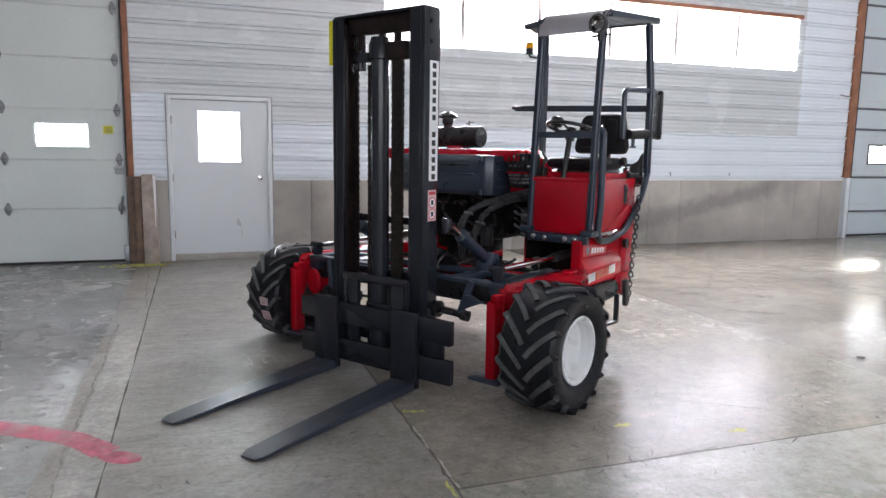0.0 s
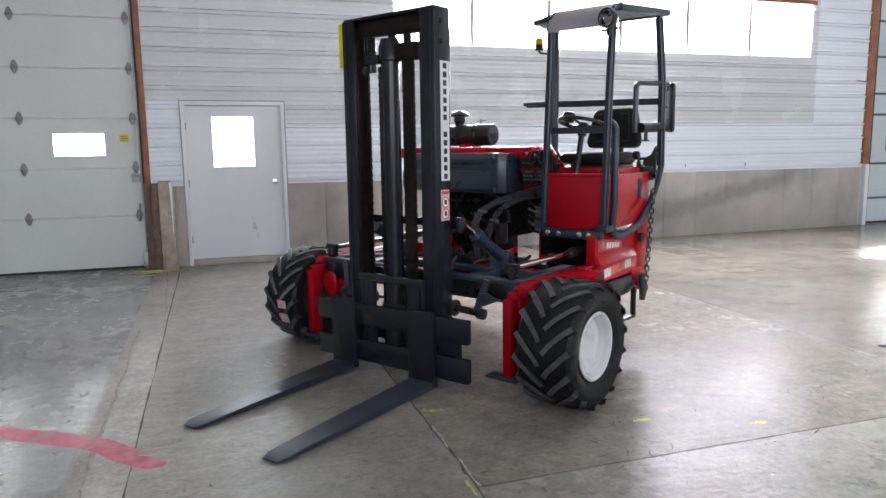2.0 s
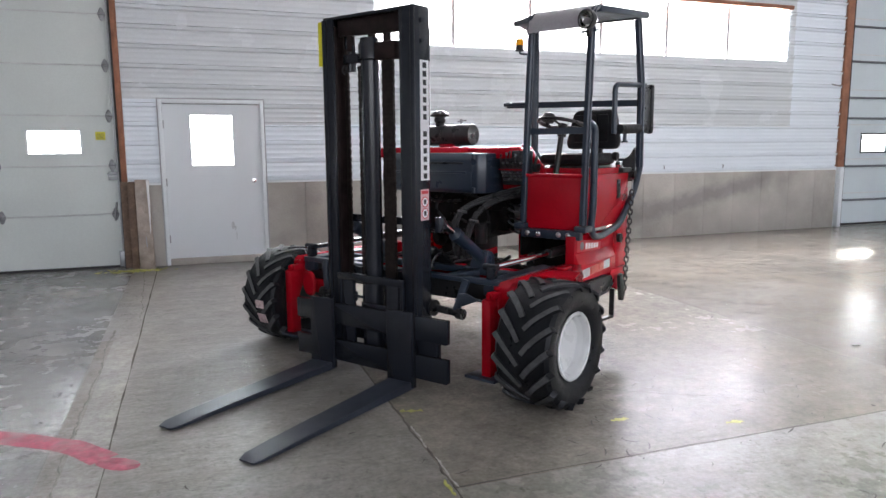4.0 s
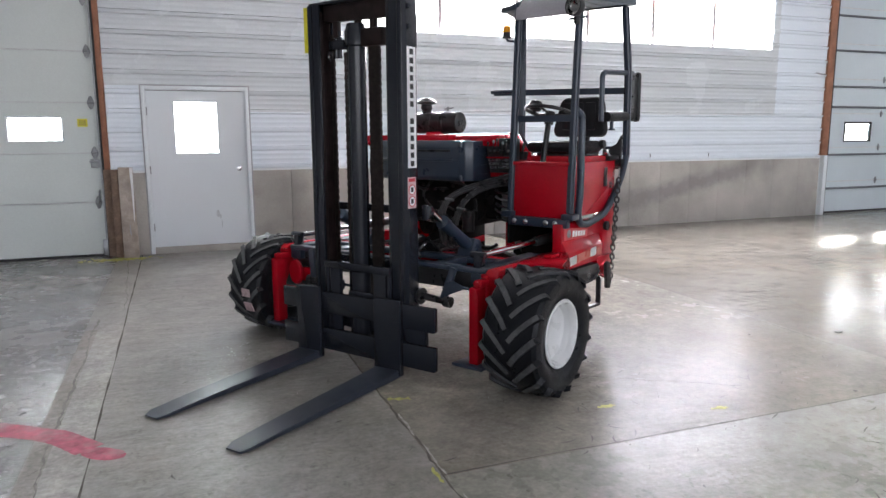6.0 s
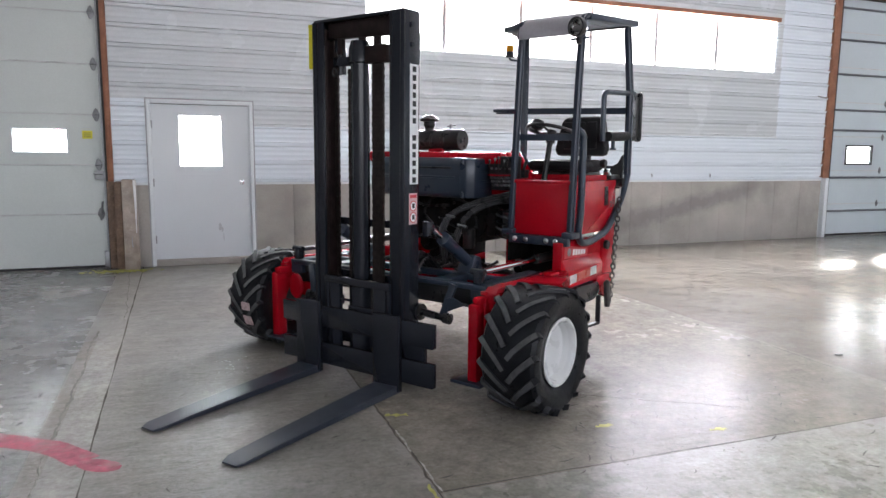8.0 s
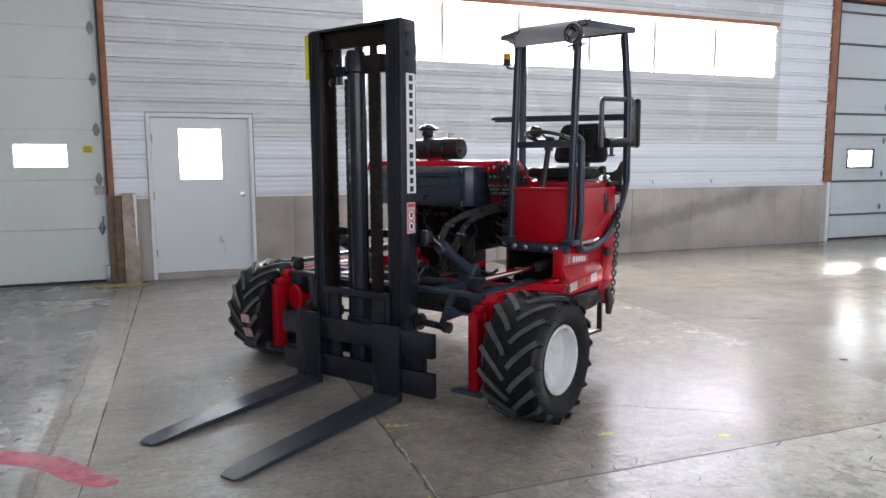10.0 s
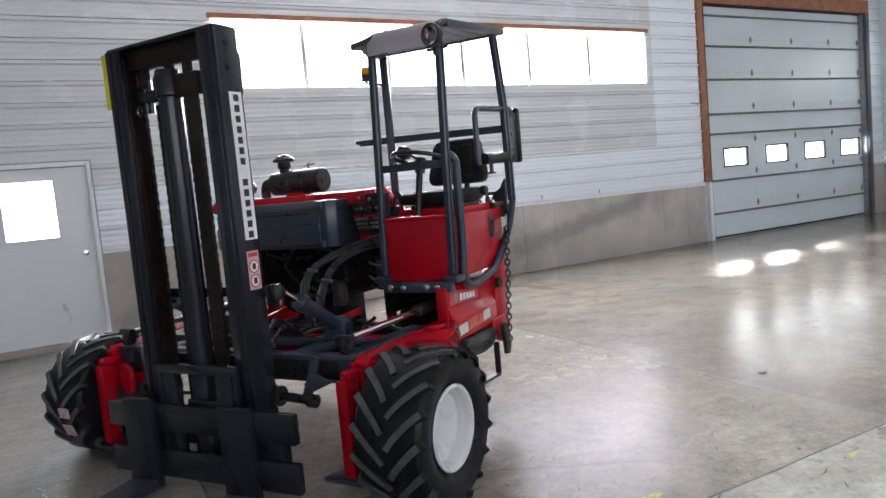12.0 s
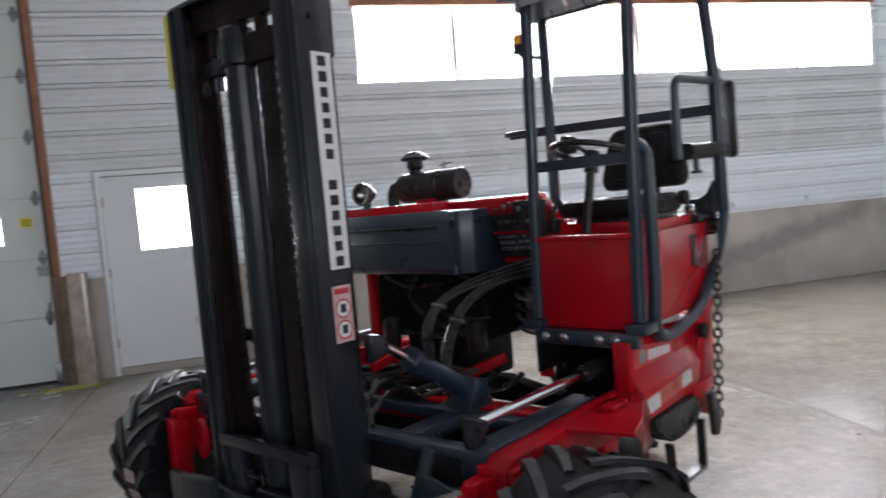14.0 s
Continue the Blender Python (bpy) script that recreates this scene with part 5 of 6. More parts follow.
# hanger strut and lower pivot pin
for x, s in ((0.60, 1), (-0.70, -1)):
    bm = B()
    bar(bm, (x, 0.44, 0.69), (x - s * 0.06, 0.40, 0.47), 0.05, 0.022, (0, 1, 0), 0.004)
    if s > 0:
        plate(bm, [(x - 0.07, 0.40), (x + 0.10, 0.47), (x - 0.01, 0.58)], "z", 0.552, 0.562, 0.003)
        plate(bm, [(x - 0.06, 0.50), (x + 0.12, 0.575), (x + 0.02, 0.61), (x - 0.04, 0.60)], "y", 0.405, 0.417, 0.003)
    part("hanger", bm, NAVY, reach)
    bm = B()
    rod(bm, (x - s * 0.24, 0.405, 0.485), (x - s * 0.03, 0.405, 0.472), 0.024, 16)
    rod(bm, (x - s * 0.045, 0.405, 0.472), (x + s * 0.0, 0.405, 0.47), 0.036, 16)
    rod(bm, (x - s * 0.28, 0.40, 0.486), (x - s * 0.225, 0.40, 0.485), 0.055, 18)
    part("pivot_pin", bm, BLACK_PLASTIC, reach)
# tilt cylinders
for x in (0.425, -0.50):
    g = group("tilt_cylinder", "dark slate tilt cylinder with a polished rod")
    bm = B()
    plate(bm, [(0.36, 0.985), (0.43, 1.005), (0.45, 1.03), (0.445, 1.06), (0.42, 1.08), (0.36, 1.09)], "x", x - 0.022, x + 0.022, 0.010)
    part("mast_lug", bm, MAST_GREY, g)
    bm = B()
    rod(bm, (x, 0.42, 1.045), (x, 0.58, 0.945), 0.019, 16)
    part("rod", bm, CHROME, g)
    bm = B()
    rod(bm, (x, 0.555, 0.962), (x, 0.60, 0.934), 0.047, 20)
    rod(bm, (x, 0.58, 0.946), (x, 0.88, 0.757), 0.041, 20)
    part("barrel", bm, NAVY, g)
    bm = B()
    plate(bm, [(0.80, 0.69), (0.96, 0.69), (0.93, 0.80), (0.86, 0.82)], "x", x - 0.06, x + 0.06, 0.008)
    part("base_lug", bm, NAVY, g)

# cab: red box on a bolted beam
cab = group("cab", "red operator's cab under a dark tubular guard")
bm = B()
plate(bm, [(1.345, 0.935), (1.98, 0.935), (2.16, 1.10), (2.16, 1.325), (1.345, 1.320)], "x", 0.50, 0.948, 0.008)
part("box", bm, RED, cab, "glossy red cab box")
bm = B()
block(bm, 0.495, 0.953, 1.338, 1.40, 1.308, 1.334, 0.006)
part("box_lip", bm, RED, cab)
bm = B()
plate(bm, [(1.94, 1.13), (2.0, 1.13), (2.0, 1.275), (1.94, 1.275)], "x", 0.945, 0.953, 0.002)
part("door_slot", bm, BLACK_PLASTIC, cab)
bm = B()
plate(bm, [(1.62, 0.94), (1.95, 0.94), (2.13, 1.11), (2.0, 1.11)], "x", 0.946, 0.951, 0.001)
part("side_panel", bm, RED, cab)
bm = B()
block(bm, 0.49, 0.965, 1.29, 1.345, 0.872, 0.936, 0.006)
beam = part("bolted_beam", bm, NAVY, cab)
for x in (0.545, 0.635, 0.80, 0.875):
    bm = B()
    lathe(bm, [(0.019, 0), (0.019, 0.007), (0.012, 0.012), (0.001, 0.014)], 14, Matrix.Translation((x, 1.29, 0.905)) @ Matrix.Rotation(radians(90), 4, "X"))
    part("bolt", bm, BOLT, beam)
for x in (0.475, 0.965):
    bm = B()
    block(bm, x - 0.045, x + 0.045, 1.285, 1.40, 0.930, 0.972, 0.005)
    part("post_foot", bm, NAVY, cab)


def post(pts, w, h):
    bm = B()
    tube(bm, pts, 0, square=(w, h), radius=0.06)
    bmesh.ops.bevel(bm, geom=[e for e in bm.edges if len(e.link_faces) == 2 and e.calc_face_angle() > 1.0], offset=0.017, segments=3, affect="EDGES")
    return bm


part("guard_post", post([(0.478, 1.345, 0.96), (0.500, 1.36, 1.75), (0.515, 1.38, 2.455)], 0.052, 0.05), NAVY, cab)
part("guard_post", post([(0.960, 1.345, 0.96), (0.972, 1.36, 1.75), (0.985, 1.38, 2.455)], 0.052, 0.05), NAVY, cab)
part("guard_post", post([(0.985, 2.285, 1.345), (0.985, 2.28, 1.42), (0.985, 2.27, 2.0), (0.955, 2.24, 2.51)], 0.055, 0.055), NAVY, cab)
part("guard_post", post([(0.06, 2.22, 1.30), (0.035, 2.27, 1.42), (0.03, 2.28, 2.53)], 0.06, 0.05), NAVY, cab)
bm = B()
plate(bm, [(0.055, 1.36), (0.17, 1.36), (0.055, 1.52)], "y", 2.25, 2.26, 0.002)
part("gusset", bm, NAVY, cab)
bm = B()
block(bm, 0.0, 0.95, 2.05, 2.25, 1.325, 1.36, 0.006)
part("rear_sill", bm, BLACK_PLASTIC, cab)
bm = B()
tube(bm, [(0.04, 2.262, 1.422), (0.97, 2.262, 1.418)], 0, square=(0.02, 0.022))
part("rear_bar", bm, NAVY, cab)
bm = B()
plate(bm, [(0.962, 1.52), (0.962, 1.25), (0.905, 1.25), (0.885, 1.335), (0.862, 1.395), (0.875, 1.425), (0.925, 1.452)], "y", 2.22, 2.262, 0.006)
lathe(bm, [(0.001, -0.03), (0.034, -0.03), (0.034, 0.03), (0.001, 0.03)], 16, Matrix.Translation((0.955, 2.215, 1.30)) @ Matrix.Rotation(radians(90), 4, "Y"))
part("hinge_mount", bm, BLACK_PLASTIC, cab, "dark hinge plate at the post's foot")
bm = B()
block(bm, 0.33, 0.915, 1.645, 2.05, 1.318, 1.366, 0.006)
part("seat_box", bm, RED, cab)
bm = B()
lathe(bm, [(0.001, 0.0), (0.024, 0.0), (0.026, 0.012), (0.022, 0.034), (0.001, 0.038)], 14, Matrix.Translation((0.225, 2.10, 1.358)))
part("filler_cap", bm, CHROME, cab, "small bright filler cap")
bm = B()
block(bm, 0.865, 0.915, 2.085, 2.125, 1.36, 1.405, 0.010)
rod(bm, (0.89, 2.105, 1.40), (0.86, 2.11, 1.42), 0.008, 8)
part("latch", bm, CHROME, cab, "worn bright latch")
for x0, x1, w in ((0.478, 0.985, 0.012), ):
    bm = B()
    tube(bm, [(0.50, 1.372, 1.637), (0.968, 1.372, 1.637)], 0, square=(0.03, 0.045))
    part("front_rail", bm, NAVY, cab)
bm = B()
tube(bm, [(-0.27, 2.31, 1.895), (0.96, 2.31, 1.865)], 0, square=(0.03, 0.05))
part("rear_rail", bm, NAVY, cab)
bm = B()
block(bm, -0.29, -0.05, 2.27, 2.33, 1.885, 1.915, 0.006)
part("rail_end", bm, NAVY, cab)
# swinging side guard below and beside the seat
bm = B()
tube(bm, [(0.978, 1.375, 1.69), (0.998, 1.425, 1.655), (0.998, 1.425, 1.10), (0.985, 1.420, 0.955), (0.975, 1.49, 0.885), (0.975, 1.62, 0.875), (0.977, 1.93, 0.93), (0.982, 2.21, 1.18), (0.985, 2.30, 1.38)], 0.026, 12, radius=0.10)
part("side_guard_tube", bm, NAVY, cab)
bm = B()
tube(bm, [(0.975, 1.80, 1.62), (0.975, 1.80, 1.955), (0.978, 1.84, 1.98), (0.98, 2.36, 2.005)], 0.020, 12, radius=0.09)
part("arm_guard_tube", bm, NAVY, cab)
bm = B()
block(bm, 0.962, 0.992, 2.25, 2.47, 1.63, 2.012, 0.008)
block(bm, 0.95, 1.01, 2.45, 2.51, 1.625, 2.018, 0.022)
part("side_pad", bm, BLACK_PLASTIC, cab, "dark padded side guard")
bm = B()
tube(bm, [(0.975, 1.89, 1.655), (0.975, 1.91, 1.655), (0.975, 2.34, 1.668), (0.975, 2.36, 1.668)], 0.037, 16)
part("arm_rest", bm, BLACK_VINYL, cab)
bm = B()
rod(bm, (0.975, 2.0, 1.56), (0.975, 2.0, 1.64), 0.014, 10)
rod(bm, (0.975, 2.0, 1.555), (0.975, 2.0, 1.568), 0.026, 10)
part("latch_pin", bm, NAVY, cab)
# roof: rolled visor, side frames, slats
roof = group("roof", "dark slatted roof guard with a rolled visor", cab)
bm = B()
arc = [(1.325 + 0.165 * (1 - math.cos(a)), 2.325 + 0.165 * math.sin(a)) for a in [i * math.pi / 2 / 8 for i in range(9)]]
n0 = [bm.verts.new((0.515 - 0.02 * i / 8, y, z)) for i, (y, z) in enumerate(arc)]
n1 = [bm.verts.new((1.0, y, z)) for y, z in arc]
for i in range(8):
    bm.faces.new((n0[i], n1[i], n1[i + 1], n0[i + 1]))
bmesh.ops.solidify(bm, geom=list(bm.faces), thickness=0.008)
part("visor", bm, VISOR_SHEEN, roof, "rolled visor sheet, its bright sheen put into a pale grey")
for x in (0.512, 0.985):
    bm = B()
    tube(bm, [(x, 1.345, 2.33), (x, 1.352, 2.37), (x, 1.375, 2.42), (x, 1.415, 2.458), (x, 1.47, 2.474)], 0.018, 10)
    part("visor_edge_tube", bm, NAVY, roof)
bm = B()
plate(bm, [(0.345, 1.40), (0.505, 1.335), (0.505, 1.50), (0.42, 1.62)], "z", 2.40, 2.437, 0.006)
part("visor_wing", bm, NAVY, roof)
for p, q in (((0.985, 1.465, 2.462), (1.0, 2.30, 2.530)), ((0.505, 1.465, 2.462), (-0.02, 2.26, 2.535)), ((-0.03, 2.27, 2.535), (1.01, 2.29, 2.530))):
    bm = B()
    bar(bm, p, q, 0.045, 0.045, bevel=0.006)
    part("roof_frame", bm, NAVY, roof)
for i in range(9):
    t = (i + 0.5) / 9
    bm = B()
    a, b = 0.50 + 0.49 * t, 0.99 * t
    lo = [bm.verts.new(p) for p in ((a - 0.024, 1.46, 2.458), (a + 0.024, 1.46, 2.458), (b + 0.048, 2.27, 2.518), (b - 0.048, 2.27, 2.518))]
    top = [bm.verts.new(v.co + Vector((0, 0, 0.016))) for v in lo]
    bm.faces.new(lo[::-1])
    bm.faces.new(top)
    for k in range(4):
        bm.faces.new((lo[k], lo[(k + 1) % 4], top[(k + 1) % 4], top[k]))
    part("slat", bm, NAVY, roof)
bm = B()
plate(bm, [(0.49, 1.40), (0.49, 1.75), (0.15, 2.05), (0.20, 1.75), (0.40, 1.45)], "z", 2.445, 2.460, 0.002)
part("side_wing", bm, NAVY, roof)


def work_lamp(at, yaw, r, parent):
    g = group("work_lamp", "round black work lamp with a clear lens", parent)
    g.matrix_basis = Matrix.Translation(at) @ Matrix.Rotation(radians(yaw), 4, "Z")
    turn = Matrix.Rotation(radians(90), 4, "X")
    bm = B()
    lathe(bm, [(0.001, -0.09), (r * 0.5, -0.085), (r * 0.9, -0.045), (r, -0.02), (r, 0.006), (r * 0.93, 0.012), (r * 0.86, 0.006)], 28, turn)
    part("housing", bm, BLACK_PLASTIC, g)
    bm = B()
    lathe(bm, [(r * 0.87, 0.004), (r * 0.6, 0.010), (r * 0.3, 0.013), (0.001, 0.014)], 28, turn)
    part("lens", bm, LAMP_GLASS, g)
    bm = B()
    lathe(bm, [(r * 0.80, -0.01), (r * 0.4, -0.035), (0.001, -0.045)], 24, turn)
    part("reflector_bowl", bm, LAMP_BOWL, g)
    bm = B()
    block(bm, -0.012, 0.012, 0.02, 0.06, -r - 0.045, -r * 0.6, 0.003)
    part("bracket", bm, BLACK_PLASTIC, g)
    return g


work_lamp((0.975, 1.295, 2.37), -12, 0.066, cab)
bm = B()
tube(bm, [(0.905, 1.37, 2.30), (1.04, 1.37, 2.305)], 0.008, 8)
part("lamp_clamp", bm, NAVY, cab)
beacon = group("beacon", "amber warning beacon on a dark base", cab)
at = Matrix.Translation((-0.06, 2.16, 0))
bm = B()
lathe(bm, [(0.001, 2.335), (0.036, 2.336), (0.039, 2.345), (0.033, 2.352), (0.033, 2.384), (0.001, 2.384)], 20, at)
part("base", bm, BLACK_PLASTIC, beacon)
bm = B()
lathe(bm, [(0.036, 2.384), (0.037, 2.392), (0.033, 2.396), (0.033, 2.425), (0.027, 2.436), (0.001, 2.438)], 20, at)
part("dome", bm, AMBER, beacon, "amber dome")
bm = B()
tube(bm, [(-0.06, 2.16, 2.336), (-0.055, 2.165, 2.315), (0.0, 2.24, 2.31), (0.02, 2.27, 2.30)], 0.009, 8, radius=0.02)
part("arm", bm, NAVY, beacon)

# seat and controls
seat = group("seat", "black vinyl operator's seat", cab)
bm = B()
plate(bm, [(0.455, 1.505), (0.870, 1.505), (0.888, 1.56), (0.858, 1.775), (0.83, 1.815), (0.535, 1.815), (0.50, 1.78), (0.44, 1.56)], "y", 2.06, 2.165, 0.030)
part("backrest", bm, BLACK_VINYL, seat)
for x in (0.57, 0.67, 0.77):
    bm = B()
    block(bm, x - 0.044, x + 0.044, 2.045, 2.064, 1.56, 1.775, 0.012)
    part("back_pad", bm, BLACK_VINYL, seat)
bm = B()
block(bm, 0.42, 0.88, 1.66, 2.08, 1.385, 1.478, 0.040)
part("cushion", bm, BLACK_VINYL, seat)
bm = B()
block(bm, 0.48, 0.83, 1.72, 2.12, 1.33, 1.388, 0.01)
part("seat_base", bm, BLACK_PLASTIC, seat)
bm = B()
tube(bm, [(0.70, 2.12, 1.40), (0.70, 2.17, 1.46), (0.70, 2.165, 1.6)], 0.02, 10, radius=0.04)
part("back_bracket", bm, BLACK_PLASTIC, seat)
bm = B()
lathe(bm, [(0.001, -0.02), (0.03, -0.02), (0.034, 0.0), (0.03, 0.02), (0.001, 0.02)], 16, Matrix.Translation((0.895, 2.02, 1.45)) @ Matrix.Rotation(radians(90), 4, "Y"))
part("adjuster_knob", bm, BLACK_PLASTIC, seat)
steer = group("steering_column", "black steering wheel on a slim column", cab)
bm = B()
rod(bm, (0.605, 1.60, 1.325), (0.632, 1.64, 1.66), 0.021, 14)
rod(bm, (0.628, 1.636, 1.60), (0.634, 1.645, 1.68), 0.034, 14)
part("column", bm, BLACK_PLASTIC, steer)
bm = B()
tilt = Matrix.Translation((0.634, 1.65, 1.690)) @ Matrix.Rotation(radians(-14), 4, "X") @ Matrix.Rotation(radians(4), 4, "Y")
ring = [tilt @ Vector((0.185 * math.cos(a), 0.185 * math.sin(a), 0)) for a in [i * math.tau / 36 for i in range(37)]]
tube(bm, ring, 0.014, 8)
for a in (0.5, 2.6, 4.7):
    rod(bm, tilt @ Vector((0, 0, -0.015)), tilt @ Vector((0.18 * math.cos(a), 0.18 * math.sin(a), 0)), 0.009, 8)
lathe(bm, [(0.001, 0.01), (0.035, 0.005), (0.04, -0.02)], 16, tilt)
part("wheel_ring", bm, BLACK_PLASTIC, steer)
bm = B()
lathe(bm, [(0.014, 0.0), (0.016, 0.015), (0.044, 0.025), (0.055, 0.055), (0.044, 0.090), (0.001, 0.104)], 16, tilt @ Matrix.Translation((-0.165, 0.05, 0)))
part("spinner_knob", bm, BLACK_PLASTIC, steer)
bm = B()
block(bm, 0.40, 0.47, 1.55, 1.62, 1.335, 1.40, 0.01)
rod(bm, (0.43, 1.585, 1.39), (0.445, 1.60, 1.46), 0.012, 8)
part("foot_switch", bm, BLACK_PLASTIC, cab)

# engine hood, tank cover, controls
bm = B()
plate(bm, [(1.335, 1.46), (1.362, 1.528), (2.30, 1.534), (2.30, 1.45), (1.46, 1.40)], "x", -0.95, -0.10, 0.006)
plate(bm, [(1.452, 1.49), (1.46, 1.523), (1.60, 1.524), (1.60, 1.46), (1.452, 1.44)], "x", -0.105, 0.30, 0.004)
part("hood", bm, RED, lift, "glossy red engine hood")
bm = B()
plate(bm, [(0.10, 1.52), (0.12, 1.20), (0.30, 1.20), (0.44, 1.24), (0.42, 1.38), (0.31, 1.527), (0.12, 1.524)], "y", 1.545, 1.60, 0.006)
part("control_panel", bm, RED, lift)
bm = B()
plate(bm, [(1.45, 1.47), (1.60, 1.52), (1.60, 1.20), (1.45, 1.20)], "x", 0.10, 0.148, 0.004)
part("hood_side", bm, RED, lift)
bm = B()
plate(bm, [(0.30, 1.545), (0.36, 1.53), (0.50, 1.33), (0.46, 1.30)], "y", 1.60, 1.66, 0.004)
part("hood_slope", bm, RED, lift)
cover = group("tank_cover", "dark slate moulded tank cover")
bm = B()
plate(bm, [(1.275, 1.20), (1.30, 1.175), (1.55, 1.165), (1.55, 1.485), (1.33, 1.485), (1.285, 1.43), (1.285, 1.345), (1.27, 1.33)], "x", -0.86, 0.055, 0.012)
part("shell", bm, NAVY, cover)
bm = B()
plate(bm, [(0.05, 1.275), (0.05, 1.56), (0.175, 1.56), (0.150, 1.335), (0.105, 1.29)], "z", 1.175, 1.48, 0.012)
part("end_shell", bm, NAVY, cover)
bm = B()
block(bm, -0.66, -0.03, 1.262, 1.286, 1.398, 1.414, 0.004)
part("upper_groove", bm, BLACK_PLASTIC, cover)
bm = B()
block(bm, -0.70, 0.01, 1.258, 1.275, 1.326, 1.342, 0.006)
part("rib", bm, NAVY, cover)
for z in (1.235, 1.305, 1.375, 1.44):
    bm = B()
    bar(bm, (0.158, 1.39, z), (0.170, 1.50, z), 0.010, 0.014, bevel=0.004)
    part("end_rib", bm, NAVY, cover)
for z in (1.20, 1.455):
    bm = B()
    rod(bm, (0.075, 1.275, z - 0.02), (0.075, 1.275, z + 0.02), 0.014, 10)
    part("latch", bm, NAVY, cover)
filt = group("air_filter", "black cylindrical air filter with a mushroom cap")
ax = Matrix.Translation((-0.92, 2.0, 1.635)) @ Matrix.Rotation(radians(90), 4, "Y")
bm = B()
lathe(bm, [(0.001, 0), (0.07, 0.0), (0.09, 0.012), (0.093, 0.03), (0.093, 0.19), (0.097, 0.195), (0.097, 0.21), (0.093, 0.215), (0.093, 0.31), (0.099, 0.315), (0.099, 0.345), (0.094, 0.35), (0.094, 0.48), (0.088, 0.492), (0.001, 0.492)], 32, ax)
part("canister", bm, BLACK_PLASTIC, filt)
bm = B()
lathe(bm, [(0.045, 1.72), (0.04, 1.745), (0.055, 1.765), (0.05, 1.80), (0.085, 1.805), (0.09, 1.82), (0.06, 1.845), (0.03, 1.86), (0.001, 1.862)], 24, Matrix.Translation((-0.80, 2.0, 0)))
part("cap", bm, BLACK_PLASTIC, filt)
bm = B()
tube(bm, [(-0.90, 2.0, 1.645), (-1.0, 2.0, 1.645), (-1.02, 2.0, 1.60), (-1.02, 2.0, 1.50)], 0.04, 14, radius=0.07)
part("elbow", bm, HOSE, filt)
bm = B()
block(bm, -0.76, -0.60, 1.93, 2.07, 1.505, 1.56, 0.01)
part("saddle", bm, RED, filt)
bm = B()
rod(bm, (-0.56, 2.0, 1.735), (-0.56, 2.0, 1.775), 0.012, 8)
rod(bm, (-0.60, 2.0, 1.755), (-0.50, 2.0, 1.765), 0.006, 6)
part("clamp_screw", bm, GALV, filt)
work_lamp((-0.60, 1.34, 1.605), 7, 0.062, lift)
bm = B()
block(bm, -0.66, -0.54, 1.36, 1.42, 1.488, 1.53, 0.006)
part("lamp_stand", bm, NAVY, lift)
# valve bank with levers
bank = group("valve_bank", "black valve bank with bright levers and fittings")
bank.matrix_basis = Matrix.Translation((0.022, -0.04, 0.0))
bm = B()
plate(bm, [(0.155, 1.50), (0.17, 1.40), (0.20, 1.24), (0.43, 1.24), (0.43, 1.50)], "y", 1.50, 1.56, 0.006)
part("valve_body", bm, BLACK_PLASTIC, bank)
bm = B()
block(bm, 0.185, 0.43, 1.462, 1.50, 1.352, 1.360, 0.002)
part("ledge", bm, RED, bank)
for i in range(6):
    x = 0.195 + i * 0.040
    bm = B()
    tube(bm, [(x, 1.50, 1.375), (x + 0.004, 1.470, 1.40), (x + 0.010 * (1 + i % 2), 1.462, 1.455 + 0.012 * (i % 3))], 0.0045, 8, radius=0.03)
    part("lever", bm, CHAIN_DARK, bank)
    bm = B()
    lathe(bm, [(0.001, 0.014), (0.008, 0.011), (0.010, 0.0), (0.006, -0.010), (0.001, -0.012)], 10, Matrix.Translation((x + 0.010 * (1 + i % 2), 1.462, 1.462 + 0.012 * (i % 3))))
    part("lever_knob", bm, HINGE if i % 2 else BLACK_PLASTIC, bank)
    bm = B()
    rod(bm, (x + 0.012, 1.50, 1.405), (x + 0.012, 1.484, 1.405), 0.009, 6)
    part("valve_bolt", bm, BOLT, bank)
for i in range(6):
    for j in range(3):
        bm = B()
        lathe(bm, [(0.001, 0.040), (0.007, 0.038), (0.0105, 0.028), (0.0105, 0.004), (0.007, 0.0)], 8, Matrix.Translation((0.212 + i * 0.036 + j * 0.010, 1.502, 1.336 - j * 0.028)) @ Matrix.Rotation(radians(90), 4, "X"))
        part("fitting", bm, BOLT, bank)
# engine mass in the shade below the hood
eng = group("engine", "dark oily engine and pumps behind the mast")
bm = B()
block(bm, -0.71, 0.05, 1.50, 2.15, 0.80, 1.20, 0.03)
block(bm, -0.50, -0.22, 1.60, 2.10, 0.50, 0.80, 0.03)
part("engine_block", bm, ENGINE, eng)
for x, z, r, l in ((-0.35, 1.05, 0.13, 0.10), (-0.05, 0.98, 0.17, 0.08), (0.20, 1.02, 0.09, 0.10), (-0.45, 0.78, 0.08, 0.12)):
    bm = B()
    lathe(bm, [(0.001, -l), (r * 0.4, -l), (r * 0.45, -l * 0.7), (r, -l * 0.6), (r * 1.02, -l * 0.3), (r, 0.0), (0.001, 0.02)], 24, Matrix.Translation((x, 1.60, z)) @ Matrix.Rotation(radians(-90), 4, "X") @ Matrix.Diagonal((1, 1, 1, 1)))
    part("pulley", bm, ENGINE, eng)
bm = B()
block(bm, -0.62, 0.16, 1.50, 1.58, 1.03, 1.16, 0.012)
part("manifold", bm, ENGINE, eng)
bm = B()
